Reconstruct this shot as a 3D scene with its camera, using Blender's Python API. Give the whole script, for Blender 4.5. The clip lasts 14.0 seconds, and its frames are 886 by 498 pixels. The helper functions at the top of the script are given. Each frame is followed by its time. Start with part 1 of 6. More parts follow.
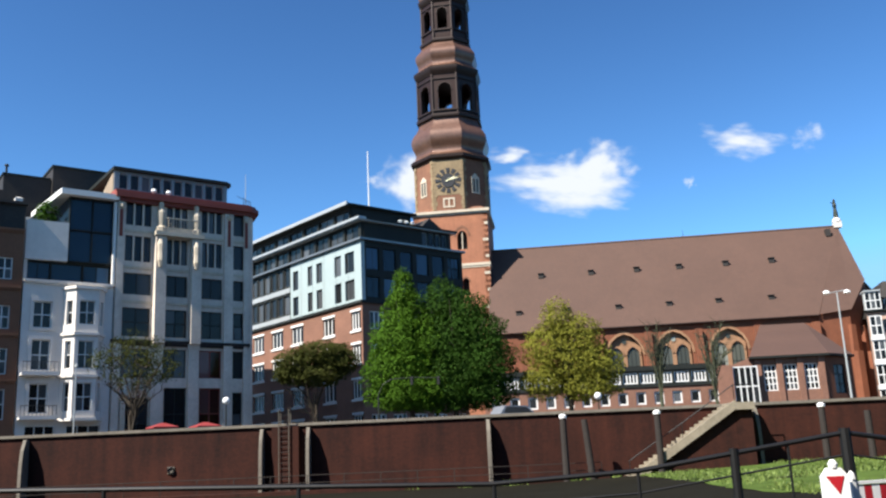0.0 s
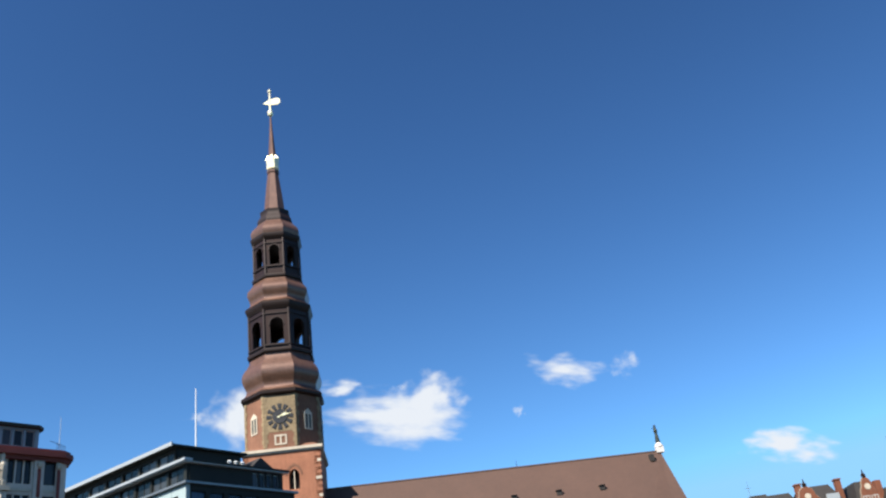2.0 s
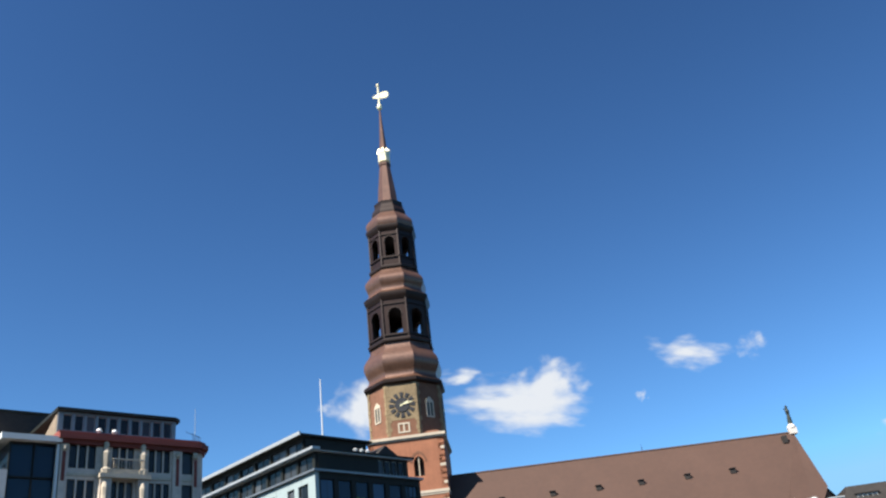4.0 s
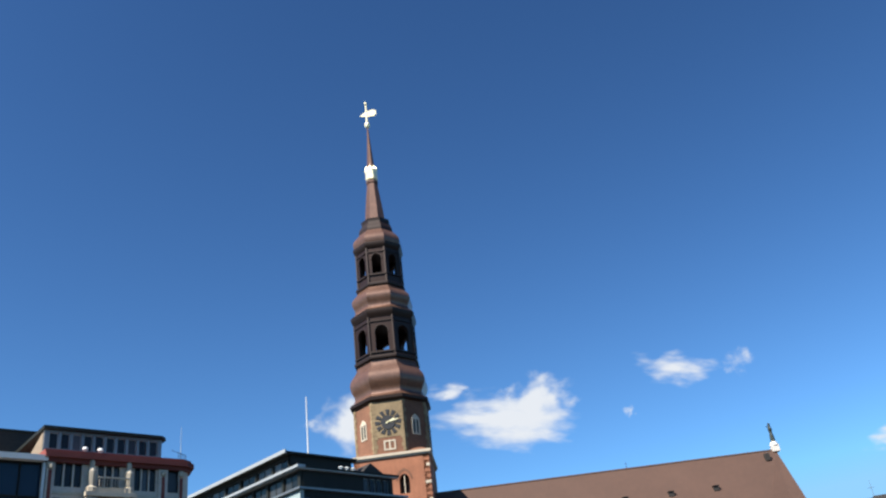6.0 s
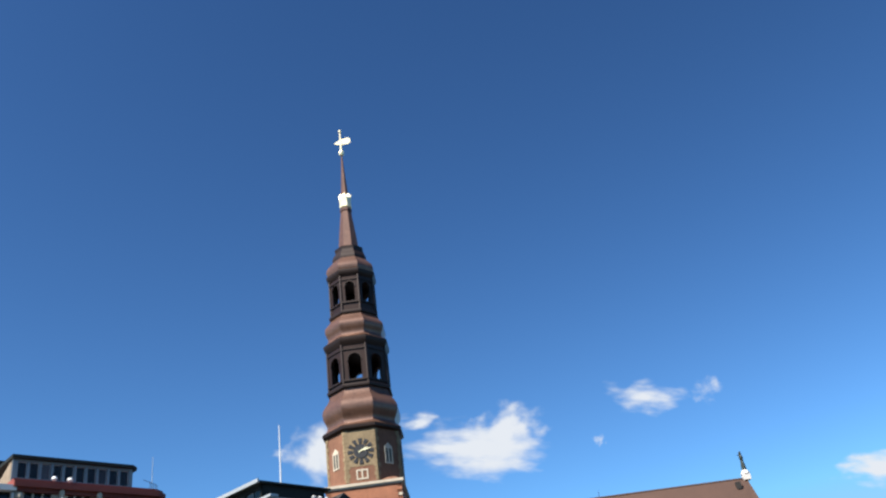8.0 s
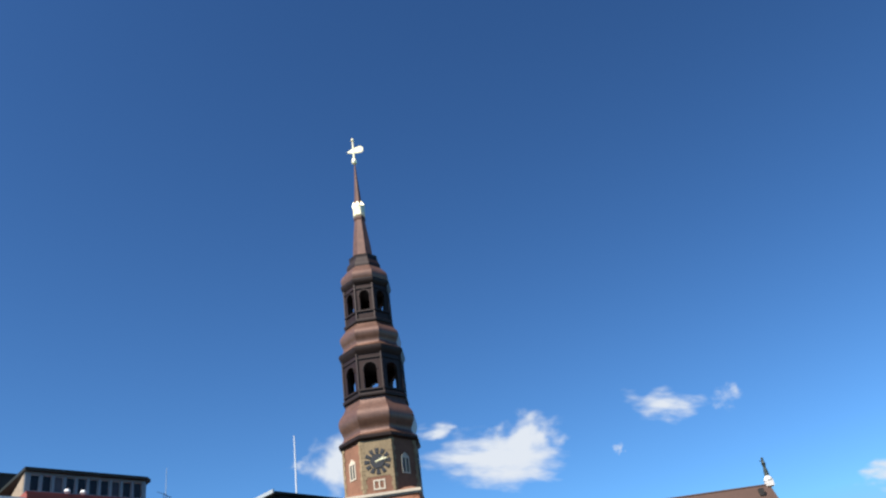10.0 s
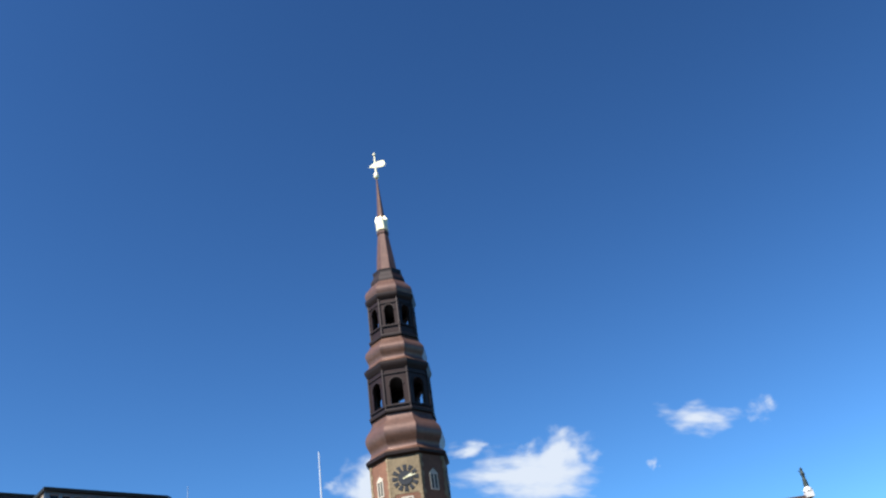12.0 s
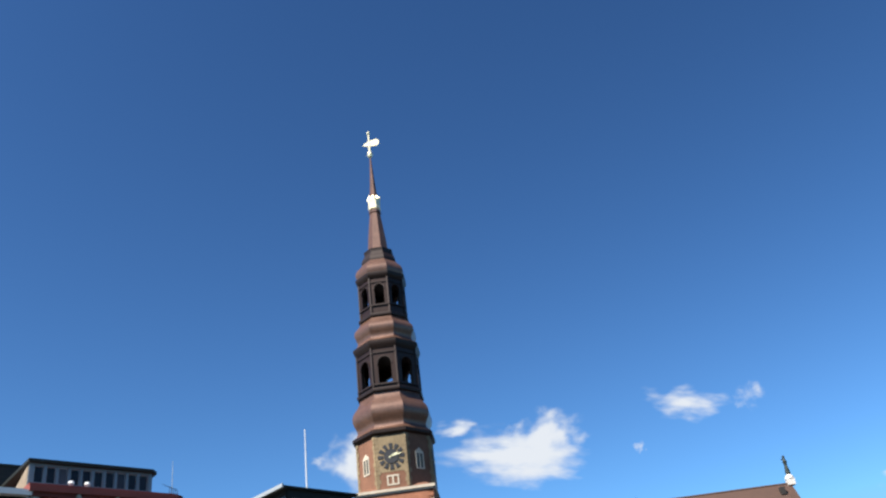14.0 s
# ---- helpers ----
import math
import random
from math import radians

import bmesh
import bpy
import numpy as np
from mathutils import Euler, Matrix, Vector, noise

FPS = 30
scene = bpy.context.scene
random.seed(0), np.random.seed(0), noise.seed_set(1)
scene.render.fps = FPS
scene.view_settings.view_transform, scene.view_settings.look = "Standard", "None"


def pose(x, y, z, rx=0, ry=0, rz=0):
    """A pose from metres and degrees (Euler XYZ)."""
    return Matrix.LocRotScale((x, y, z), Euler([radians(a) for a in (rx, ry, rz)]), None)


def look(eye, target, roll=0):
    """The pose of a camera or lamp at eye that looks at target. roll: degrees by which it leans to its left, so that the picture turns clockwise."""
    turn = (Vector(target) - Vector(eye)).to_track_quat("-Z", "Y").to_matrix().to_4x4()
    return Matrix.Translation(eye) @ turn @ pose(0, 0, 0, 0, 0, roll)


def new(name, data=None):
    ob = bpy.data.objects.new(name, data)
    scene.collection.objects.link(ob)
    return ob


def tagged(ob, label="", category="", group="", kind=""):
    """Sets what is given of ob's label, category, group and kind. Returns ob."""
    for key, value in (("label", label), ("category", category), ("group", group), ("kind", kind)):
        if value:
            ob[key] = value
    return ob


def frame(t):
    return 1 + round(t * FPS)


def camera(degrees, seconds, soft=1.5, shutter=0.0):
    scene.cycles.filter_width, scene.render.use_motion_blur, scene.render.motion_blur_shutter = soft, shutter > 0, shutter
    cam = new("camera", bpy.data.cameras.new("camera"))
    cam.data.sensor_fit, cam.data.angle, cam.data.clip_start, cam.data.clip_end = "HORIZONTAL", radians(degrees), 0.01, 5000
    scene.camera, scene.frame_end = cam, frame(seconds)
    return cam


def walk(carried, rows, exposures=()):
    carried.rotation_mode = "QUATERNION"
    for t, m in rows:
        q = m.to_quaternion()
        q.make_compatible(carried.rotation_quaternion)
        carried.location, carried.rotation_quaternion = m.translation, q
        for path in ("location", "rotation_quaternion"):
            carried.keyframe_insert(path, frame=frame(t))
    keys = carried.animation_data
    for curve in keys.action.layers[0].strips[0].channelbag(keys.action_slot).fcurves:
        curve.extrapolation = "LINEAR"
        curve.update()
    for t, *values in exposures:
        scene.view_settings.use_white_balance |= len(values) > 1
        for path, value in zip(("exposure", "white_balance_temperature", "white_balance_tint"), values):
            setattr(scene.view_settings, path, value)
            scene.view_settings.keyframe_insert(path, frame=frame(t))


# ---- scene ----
# camera: field of view, then rows of seconds, place, yaw, pitch, roll
cam = camera(52.0, 14.0, soft=2.3)
EYE = 1.6
PATH = [
    (0.0, 0.01, -0.00, 1.60, 0.67, 12.95, 2.52),
    (0.5, 0.01, -0.78, 1.60, -5.92, 14.91, 3.77),
    (1.0, 0.01, -0.74, 1.60, -9.93, 13.97, 6.17),
    (1.5, -0.21, -0.69, 1.71, -10.75, 21.10, 6.62),
    (2.0, -0.30, -0.42, 1.68, -8.94, 26.72, 6.99),
    (2.5, -0.34, -0.19, 1.62, -5.95, 27.60, 7.32),
    (3.0, -0.65, 0.03, 1.55, -4.83, 27.51, 7.05),
    (3.5, -0.46, 0.07, 1.59, -1.34, 26.81, 6.01),
    (6.0, 0.05, -1.33, 1.51, -2.10, 27.67, 6.16),
    (6.5, -0.22, -1.48, 1.45, -3.24, 28.35, 6.70),
    (7.0, -0.48, -1.49, 1.41, -4.09, 28.87, 6.89),
    (7.5, -0.55, -1.68, 1.40, -4.14, 29.17, 6.97),
    (8.0, -0.51, -1.54, 1.38, -3.86, 29.26, 6.79),
    (10.5, -0.11, 0.17, 1.59, -2.32, 30.72, 6.84),
    (11.0, 0.06, 0.67, 1.62, -2.99, 32.05, 5.69),
    (11.5, 0.31, 1.44, 1.68, -1.67, 32.44, 6.38),
    (12.0, 0.44, 2.05, 1.71, -0.41, 31.42, 7.30),
    (12.5, 0.55, 2.38, 1.72, -0.02, 30.73, 7.68),
    (13.0, 0.75, 2.13, 1.78, -0.49, 30.34, 7.42),
    (13.5, 0.83, 1.76, 1.81, -1.00, 30.12, 6.82),
    (14.0, 0.85, 1.75, 1.80, -1.51, 29.99, 6.26),
]
walk(cam, [(t, pose(x, y, z, 90 + p, r, w)) for t, x, y, z, w, p, r in PATH],
     exposures=[(0, 1.36, 6500, 10), (0.5, 1.22, 6250, 10), (1.0, 1.29, 6450, 10), (1.2, 1.25, 6350, 10), (1.5, 1.12, 5900, 10), (2.0, 1.20, 6500, 10), (3.0, 1.17, 6600, 10),
                (8.0, 1.14, 6500, 10), (10.5, 1.10, 6250, 10), (11.0, 1.12, 5750, 10), (11.6, 1.12, 5650, 10), (12.3, 1.14, 6400, 10), (14.0, 1.15, 6500, 10)])

# world and sun
SUN_EL, SUN_AZ = radians(47), radians(51.5)
world = bpy.data.worlds.new("world")
scene.world = world
world.use_nodes = True
wn = world.node_tree
sky = wn.nodes.new("ShaderNodeTexSky")
sky.sky_type, sky.sun_disc = "NISHITA", False
sky.sun_elevation, sky.sun_rotation = SUN_EL, math.pi + SUN_AZ
sky.air_density, sky.dust_density, sky.ozone_density, sky.altitude = 1.0, 0.4, 4.0, 0
deep = wn.nodes.new("ShaderNodeGamma")
deep.inputs[1].default_value = 1.6
tone = wn.nodes.new("ShaderNodeMix")
tone.data_type, tone.blend_type = "RGBA", "MULTIPLY"
tone.inputs[0].default_value, tone.inputs[7].default_value = 1.0, (0.51, 0.612, 0.575, 1)
wn.links.new(sky.outputs[0], deep.inputs[0])
wn.links.new(deep.outputs[0], tone.inputs[6])
limit = wn.nodes.new("ShaderNodeMix")
limit.data_type, limit.blend_type = "RGBA", "DARKEN"
limit.inputs[0].default_value, limit.inputs[7].default_value = 1.0, (2.6, 5.6, 9.0, 1)
wn.links.new(tone.outputs[2], limit.inputs[6])
wn.links.new(limit.outputs[2], wn.nodes["Background"].inputs[0])
wn.nodes["Background"].inputs[1].default_value = 0.053
sun_data = bpy.data.lights.new("sun", "SUN")
sun_data.energy, sun_data.angle, sun_data.color = 5.0, radians(0.53), (1.0, 0.94, 0.86)
sun = new("sun", sun_data)
sun_dir = Vector((-math.sin(SUN_AZ) * math.cos(SUN_EL), -math.cos(SUN_AZ) * math.cos(SUN_EL), math.sin(SUN_EL)))
sun.matrix_world = look(sun_dir * 200, (0, 0, 0))


# ---- materials ----
def material(name, color, rough=0.7, metal=0.0, vary=0.25, fine=6.0, coarse=0.35, bump=0.15, spec=0.4,
             tint=None, rand=0.0, island=0.0, brick=None, streak=0.0):
    """Procedural surface: two scales of tone variation, relief, optional brick courses and streaks."""
    m = bpy.data.materials.new(name)
    m.use_nodes = True
    nt = m.node_tree
    b = nt.nodes["Principled BSDF"]
    N, L = nt.nodes.new, nt.links.new
    b.inputs["Roughness"].default_value = rough
    b.inputs["Metallic"].default_value = metal
    b.inputs["Specular IOR Level"].default_value = spec
    co = N("ShaderNodeTexCoord")
    n1, n2 = N("ShaderNodeTexNoise"), N("ShaderNodeTexNoise")
    n1.inputs["Scale"].default_value, n1.inputs["Detail"].default_value = fine, 4
    n2.inputs["Scale"].default_value, n2.inputs["Detail"].default_value = coarse, 5
    n2.inputs["Roughness"].default_value = 0.65
    for n in (n1, n2):
        L(co.outputs["Object"], n.inputs["Vector"])
    dark = [c * (1 - vary) for c in color]
    light = [min(1, c * (1 + vary)) for c in color]
    if tint:
        dark = list(tint)
    mix = N("ShaderNodeMix")
    mix.data_type = "RGBA"
    mix.inputs[6].default_value, mix.inputs[7].default_value = (*dark, 1), (*light, 1)
    add = N("ShaderNodeMath")
    add.operation = "MULTIPLY_ADD"
    L(n1.outputs["Fac"], add.inputs[0])
    add.inputs[1].default_value = 0.8
    sub = N("ShaderNodeMath")
    sub.operation = "MULTIPLY_ADD"
    L(n2.outputs["Fac"], sub.inputs[0])
    sub.inputs[1].default_value, sub.inputs[2].default_value = 1.4, -0.6
    L(sub.outputs[0], add.inputs[2])
    fac = add
    if streak:
        mp = N("ShaderNodeMapping")
        mp.inputs["Scale"].default_value = (1.6, 1.6, 0.12)
        L(co.outputs["Object"], mp.inputs["Vector"])
        n3 = N("ShaderNodeTexNoise")
        n3.inputs["Scale"].default_value, n3.inputs["Detail"].default_value = 1.2, 4
        L(mp.outputs[0], n3.inputs["Vector"])
        st = N("ShaderNodeMath")
        st.operation = "MULTIPLY_ADD"
        L(n3.outputs["Fac"], st.inputs[0])
        st.inputs[1].default_value = streak
        L(add.outputs[0], st.inputs[2])
        s2 = N("ShaderNodeMath")
        s2.operation = "SUBTRACT"
        L(st.outputs[0], s2.inputs[0])
        s2.inputs[1].default_value = streak * 0.5
        fac = s2
    if rand or island:
        src = N("ShaderNodeObjectInfo").outputs["Random"] if rand else N("ShaderNodeNewGeometry").outputs["Random Per Island"]
        r = N("ShaderNodeMath")
        r.operation = "MULTIPLY_ADD"
        L(src, r.inputs[0])
        r.inputs[1].default_value = rand or island
        L(fac.outputs[0], r.inputs[2])
        r2 = N("ShaderNodeMath")
        r2.operation = "SUBTRACT"
        L(r.outputs[0], r2.inputs[0])
        r2.inputs[1].default_value = (rand or island) / 2
        fac = r2
    fac.use_clamp = True
    L(fac.outputs[0], mix.inputs[0])
    out, height = mix.outputs[2], n1.outputs["Fac"]
    if brick:
        sep, com = N("ShaderNodeSeparateXYZ"), N("ShaderNodeCombineXYZ")
        ad = N("ShaderNodeMath")
        L(co.outputs["Object"], sep.inputs[0])
        L(sep.outputs[0], ad.inputs[0])
        L(sep.outputs[1], ad.inputs[1])
        L(ad.outputs[0], com.inputs[0])
        L(sep.outputs[2], com.inputs[1])
        bt = N("ShaderNodeTexBrick")
        bt.inputs["Scale"].default_value = 1.0
        bt.inputs["Brick Width"].default_value, bt.inputs["Row Height"].default_value = brick[0], brick[1]
        bt.inputs["Mortar Size"].default_value = brick[2]
        lo, hi = brick[4] if len(brick) > 4 else (0.75, 1.12)
        bt.inputs["Color1"].default_value = (lo, lo, lo, 1)
        bt.inputs["Color2"].default_value = (hi, hi * 0.97, hi * 0.94, 1)
        bt.inputs["Mortar"].default_value = (*brick[3], 1)
        L(com.outputs[0], bt.inputs["Vector"])
        mu = N("ShaderNodeMix")
        mu.data_type, mu.blend_type = "RGBA", "MULTIPLY"
        mu.inputs[0].default_value = 1.0
        L(out, mu.inputs[6])
        L(bt.outputs["Color"], mu.inputs[7])
        out, height = mu.outputs[2], bt.outputs["Fac"]
    L(out, b.inputs["Base Color"])
    if bump:
        bp = N("ShaderNodeBump")
        bp.inputs["Strength"].default_value, bp.inputs["Distance"].default_value = bump, 0.05
        if brick:
            bp.invert = True
        L(height, bp.inputs["Height"])
        L(bp.outputs[0], b.inputs["Normal"])
    return m


def glass_material(name, color, trans=0.5, blinds=0.06):
    """Dark glazing; some panes have pale blinds drawn behind them."""
    m = bpy.data.materials.new(name)
    m.use_nodes = True
    nt = m.node_tree
    b = nt.nodes["Principled BSDF"]
    b.inputs["Roughness"].default_value = 0.05
    b.inputs["Transmission Weight"].default_value = trans
    b.inputs["IOR"].default_value = 1.33
    info, ramp = nt.nodes.new("ShaderNodeObjectInfo"), nt.nodes.new("ShaderNodeValToRGB")
    e = ramp.color_ramp.elements
    e[0].color, e[1].color = (*[v * 0.5 for v in color], 1), (*[v * 2 + blinds for v in color], 1)
    e[0].position, e[1].position = 0.55, 1.0
    nt.links.new(info.outputs["Random"], ramp.inputs[0])
    nt.links.new(ramp.outputs[0], b.inputs["Base Color"])
    n, bp = nt.nodes.new("ShaderNodeTexNoise"), nt.nodes.new("ShaderNodeBump")
    n.inputs["Scale"].default_value = 0.7
    bp.inputs["Strength"].default_value, bp.inputs["Distance"].default_value = 0.03, 0.03
    nt.links.new(n.outputs["Fac"], bp.inputs["Height"])
    nt.links.new(bp.outputs[0], b.inputs["Normal"])
    return m


MORTAR = (0.9, 0.9, 0.85)
BRICK = (0.26, 0.085, 0.027, MORTAR)
brick_red = material("church_brick", (0.168, 0.058, 0.029), 0.85, vary=0.35, coarse=0.25, brick=BRICK, streak=0.5)
brick_pale = material("tower_brick", (0.18, 0.083, 0.049), 0.85, vary=0.35, coarse=0.4, brick=BRICK, streak=0.5)
brick_orange = material("orange_brick", (0.19, 0.095, 0.066), 0.85, vary=0.3, coarse=0.3, brick=BRICK, streak=0.3)
brick_yellow = material("ochre_brick", (0.1615, 0.0748, 0.0425), 0.85, vary=0.25, coarse=0.3, brick=BRICK, streak=0.3)
brick_quay = material("quay_brick", (0.034, 0.0098, 0.0058), 0.9, vary=0.6, coarse=0.3, brick=BRICK, streak=1.1, tint=(0.012, 0.005, 0.004), spec=0.2)
shaft_brick = material("shaft_brick", (0.30, 0.122, 0.068), 0.85, vary=0.3, coarse=0.3, brick=BRICK, streak=0.5)
tan_brick = material("tan_brick", (0.27, 0.15, 0.085), 0.85, vary=0.3, coarse=0.4, brick=BRICK, streak=0.4)
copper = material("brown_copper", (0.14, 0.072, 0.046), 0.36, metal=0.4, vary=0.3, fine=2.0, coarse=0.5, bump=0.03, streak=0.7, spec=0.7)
# copper of the far spire, with distance haze put into its dull colour
far_copper = material("hazed_spire_copper", (0.06, 0.04, 0.044), 0.6, metal=0.2, vary=0.25, bump=0.03, streak=0.5)
# darker copper for the lantern panels: their shade is put into the colour
copper_shade = material("shaded_copper", (0.027, 0.0125, 0.0078), 0.42, metal=0.4, vary=0.35, bump=0.05, streak=0.6)
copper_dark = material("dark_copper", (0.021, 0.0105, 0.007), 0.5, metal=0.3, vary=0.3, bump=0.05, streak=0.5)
clock_stone = material("clock_stone", (0.208, 0.152, 0.084), 0.85, vary=0.35, fine=3, bump=0.1, streak=0.6)
gold = material("gilding", (1.0, 0.84, 0.52), 0.35, metal=0.45, vary=0.1, bump=0.0)
tiles = material("brown_roof_tiles", (0.072, 0.0385, 0.0268), 0.75, vary=0.16, fine=1.5, coarse=0.12, bump=0.25, streak=0.3, brick=(0.3, 0.22, 0.02, (0.88, 0.88, 0.88), (0.93, 1.06)))
slate = material("dark_slate", (0.026, 0.022, 0.019), 0.7, vary=0.3, fine=9, bump=0.2, brick=(0.3, 0.2, 0.02, (0.6, 0.6, 0.6)))
sandstone = material("sandstone", (0.52, 0.45, 0.375), 0.85, vary=0.25, fine=3, coarse=0.5, bump=0.15, streak=0.7)
sand_trim = material("pale_stone", (0.45, 0.387, 0.297), 0.8, vary=0.22, fine=4, bump=0.12, streak=0.5)
white_plaster = material("white_plaster", (0.56, 0.525, 0.48), 0.8, vary=0.12, fine=3, bump=0.06, streak=0.3)
warm_concrete = material("warm_concrete", (0.225, 0.1913, 0.1387), 0.9, vary=0.3, fine=5, coarse=0.8, bump=0.2, streak=0.5)
cream_paint = material("cream_paint", (0.357, 0.3315, 0.289), 0.6, vary=0.15, bump=0.02)
white_paint = material("white_paint", (0.5967, 0.5967, 0.5737), 0.5, vary=0.1, bump=0.02)
teal_panel = material("pale_green_panel", (0.28, 0.345, 0.345), 0.5, vary=0.1, fine=1.0, bump=0.02, streak=0.2)
dark_panel = material("dark_grey_panel", (0.015, 0.01725, 0.015), 0.6, spec=0.2, vary=0.25, fine=2.0, bump=0.03)
grey_metal = material("grey_metal", (0.1946, 0.2067, 0.2067), 0.4, metal=0.6, vary=0.2, bump=0.03)
pale_metal = material("pale_metal", (0.3648, 0.383, 0.377), 0.4, metal=0.3, vary=0.12, bump=0.02)
red_tile = material("red_cornice", (0.17, 0.038, 0.028), 0.75, vary=0.3, bump=0.2)
pink_plaster = material("pink_plaster", (0.36, 0.235, 0.18), 0.85, vary=0.15, fine=3, bump=0.06, streak=0.4)
# near-black backing colour: the darkness of unlit rooms is painted in
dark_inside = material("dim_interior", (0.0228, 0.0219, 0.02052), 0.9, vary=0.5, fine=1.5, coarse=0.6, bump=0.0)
concrete = material("weathered_concrete", (0.144, 0.126, 0.1008), 0.9, vary=0.3, fine=5, coarse=0.8, bump=0.2, streak=0.7)
timber = material("tarred_timber", (0.02128, 0.0164, 0.01336), 0.85, vary=0.45, fine=5, bump=0.3, streak=0.9)
bridge_paint = material("dull_bridge_paint", (0.09, 0.078, 0.06), 0.7, metal=0.1, vary=0.35, fine=4, bump=0.1, streak=0.5)
black_iron = material("black_iron", (0.0108, 0.0108, 0.0108), 0.5, metal=0.4, vary=0.3, bump=0.05)
asphalt = material("asphalt", (0.03344, 0.03344, 0.03344), 0.9, vary=0.3, fine=30, coarse=0.3, bump=0.3)
paving = material("grey_paving", (0.1581, 0.152, 0.1398), 0.9, vary=0.25, fine=9, coarse=0.4, bump=0.2)
soil = material("grassy_soil", (0.0096, 0.0088, 0.0056), 0.95, vary=0.4, fine=4, coarse=0.3, bump=0.4, spec=0.05)
blade = material("grass_blades", (0.09, 0.1275, 0.0225), 0.7, vary=0.35, fine=0.8, bump=0.0, island=0.8)
bark = material("bark", (0.038, 0.0285, 0.019), 0.95, vary=0.4, fine=7, bump=0.5)
ivy_bark = material("mossy_bark", (0.0399, 0.04522, 0.02394), 0.95, vary=0.4, fine=7, bump=0.5)
maroon = material("maroon_enamel", (0.05, 0.009, 0.012), 0.5, vary=0.2, bump=0.02)
sign_red = material("signal_red", (0.36, 0.0144, 0.0216), 0.45, vary=0.15, bump=0.02)
sign_white = material("sign_white", (0.72, 0.72, 0.70), 0.45, vary=0.1, bump=0.02)
red_paint = material("red_canopy", (0.22, 0.03, 0.03), 0.6, vary=0.2, bump=0.05)
clock_black = material("clock_black", (0.015, 0.015, 0.017), 0.5, vary=0.2, bump=0.0)
bronze = material("bronze_green", (0.038, 0.0456, 0.038), 0.5, metal=0.5, vary=0.3, bump=0.1)
glass = glass_material("window_glass", (0.03, 0.035, 0.04), 0.3)
glass_maroon = glass_material("maroon_glass", (0.05, 0.012, 0.010), 0.1)
glass_blue = glass_material("curtain_glass", (0.025, 0.07, 0.125), 0.3)
glass_church = glass_material("leaded_glass", (0.11, 0.12, 0.10), 0.2)
car_paint = material("silver_paint", (0.25, 0.26, 0.28), 0.3, metal=0.5, vary=0.1, bump=0.0)
rubber = material("rubber", (0.02, 0.02, 0.02), 0.8, vary=0.2, bump=0.1)


def leaf_material(name, color, light):
    m = material(name, color, 0.7, vary=0.35, fine=0.8, coarse=0.35, bump=0.0, island=0.3, spec=0.08)
    b = m.node_tree.nodes["Principled BSDF"]
    t = m.node_tree.nodes.new("ShaderNodeBsdfTranslucent")
    t.inputs[0].default_value = (*light, 1)
    mx = m.node_tree.nodes.new("ShaderNodeMixShader")
    mx.inputs[0].default_value = 0.22
    out = m.node_tree.nodes["Material Output"]
    m.node_tree.links.new(b.outputs[0], mx.inputs[1])
    m.node_tree.links.new(t.outputs[0], mx.inputs[2])
    m.node_tree.links.new(mx.outputs[0], out.inputs[0])
    return m


brown_stone = material("brown_sandstone", (0.20, 0.155, 0.11), 0.85, vary=0.3, fine=3, coarse=0.5, bump=0.15, streak=0.7)
lawn_soil = material("mown_turf", (0.055, 0.085, 0.018), 0.95, vary=0.45, fine=2.5, coarse=0.5, bump=0.4, spec=0.05)

leaf_green = leaf_material("leaf_green", (0.023, 0.056, 0.006), (0.045, 0.11, 0.008))
leaf_lime = leaf_material("leaf_lime", (0.046, 0.100, 0.007), (0.09, 0.20, 0.010))
leaf_yellow = leaf_material("leaf_yellow", (0.155, 0.155, 0.022), (0.29, 0.29, 0.035))
leaf_dull = leaf_material("leaf_dull", (0.040, 0.045, 0.009), (0.08, 0.09, 0.014))


# ---- building tools ----
def bm_new():
    return bmesh.new()


def box(bm, x0, x1, y0, y1, z0, z1, m=None):
    v = [Vector((x, y, z)) for z in (z0, z1) for y in (y0, y1) for x in (x0, x1)]
    v = [bm.verts.new(m @ p if m else p) for p in v]
    for f in ((0, 2, 3, 1), (4, 5, 7, 6), (0, 1, 5, 4), (2, 6, 7, 3), (0, 4, 6, 2), (1, 3, 7, 5)):
        bm.faces.new([v[i] for i in f])


def prism(bm, poly, y0, y1, m=None):
    """Extrude a convex outline of (x, z), counter-clockwise seen from -y, from y0 to y1."""
    a = [bm.verts.new(m @ Vector((x, y0, z)) if m else (x, y0, z)) for x, z in poly]
    b = [bm.verts.new(m @ Vector((x, y1, z)) if m else (x, y1, z)) for x, z in poly]
    bm.faces.new(a)
    bm.faces.new(b[::-1])
    n = len(poly)
    for i in range(n):
        j = (i + 1) % n
        bm.faces.new((a[j], a[i], b[i], b[j]))


def slab(bm, poly, z0, z1):
    """Extrude an outline of (x, y), counter-clockwise from above, from z0 to z1."""
    a = [bm.verts.new((x, y, z0)) for x, y in poly]
    b = [bm.verts.new((x, y, z1)) for x, y in poly]
    bm.faces.new(a[::-1])
    bm.faces.new(b)
    n = len(poly)
    for i in range(n):
        j = (i + 1) % n
        bm.faces.new((a[i], a[j], b[j], b[i]))


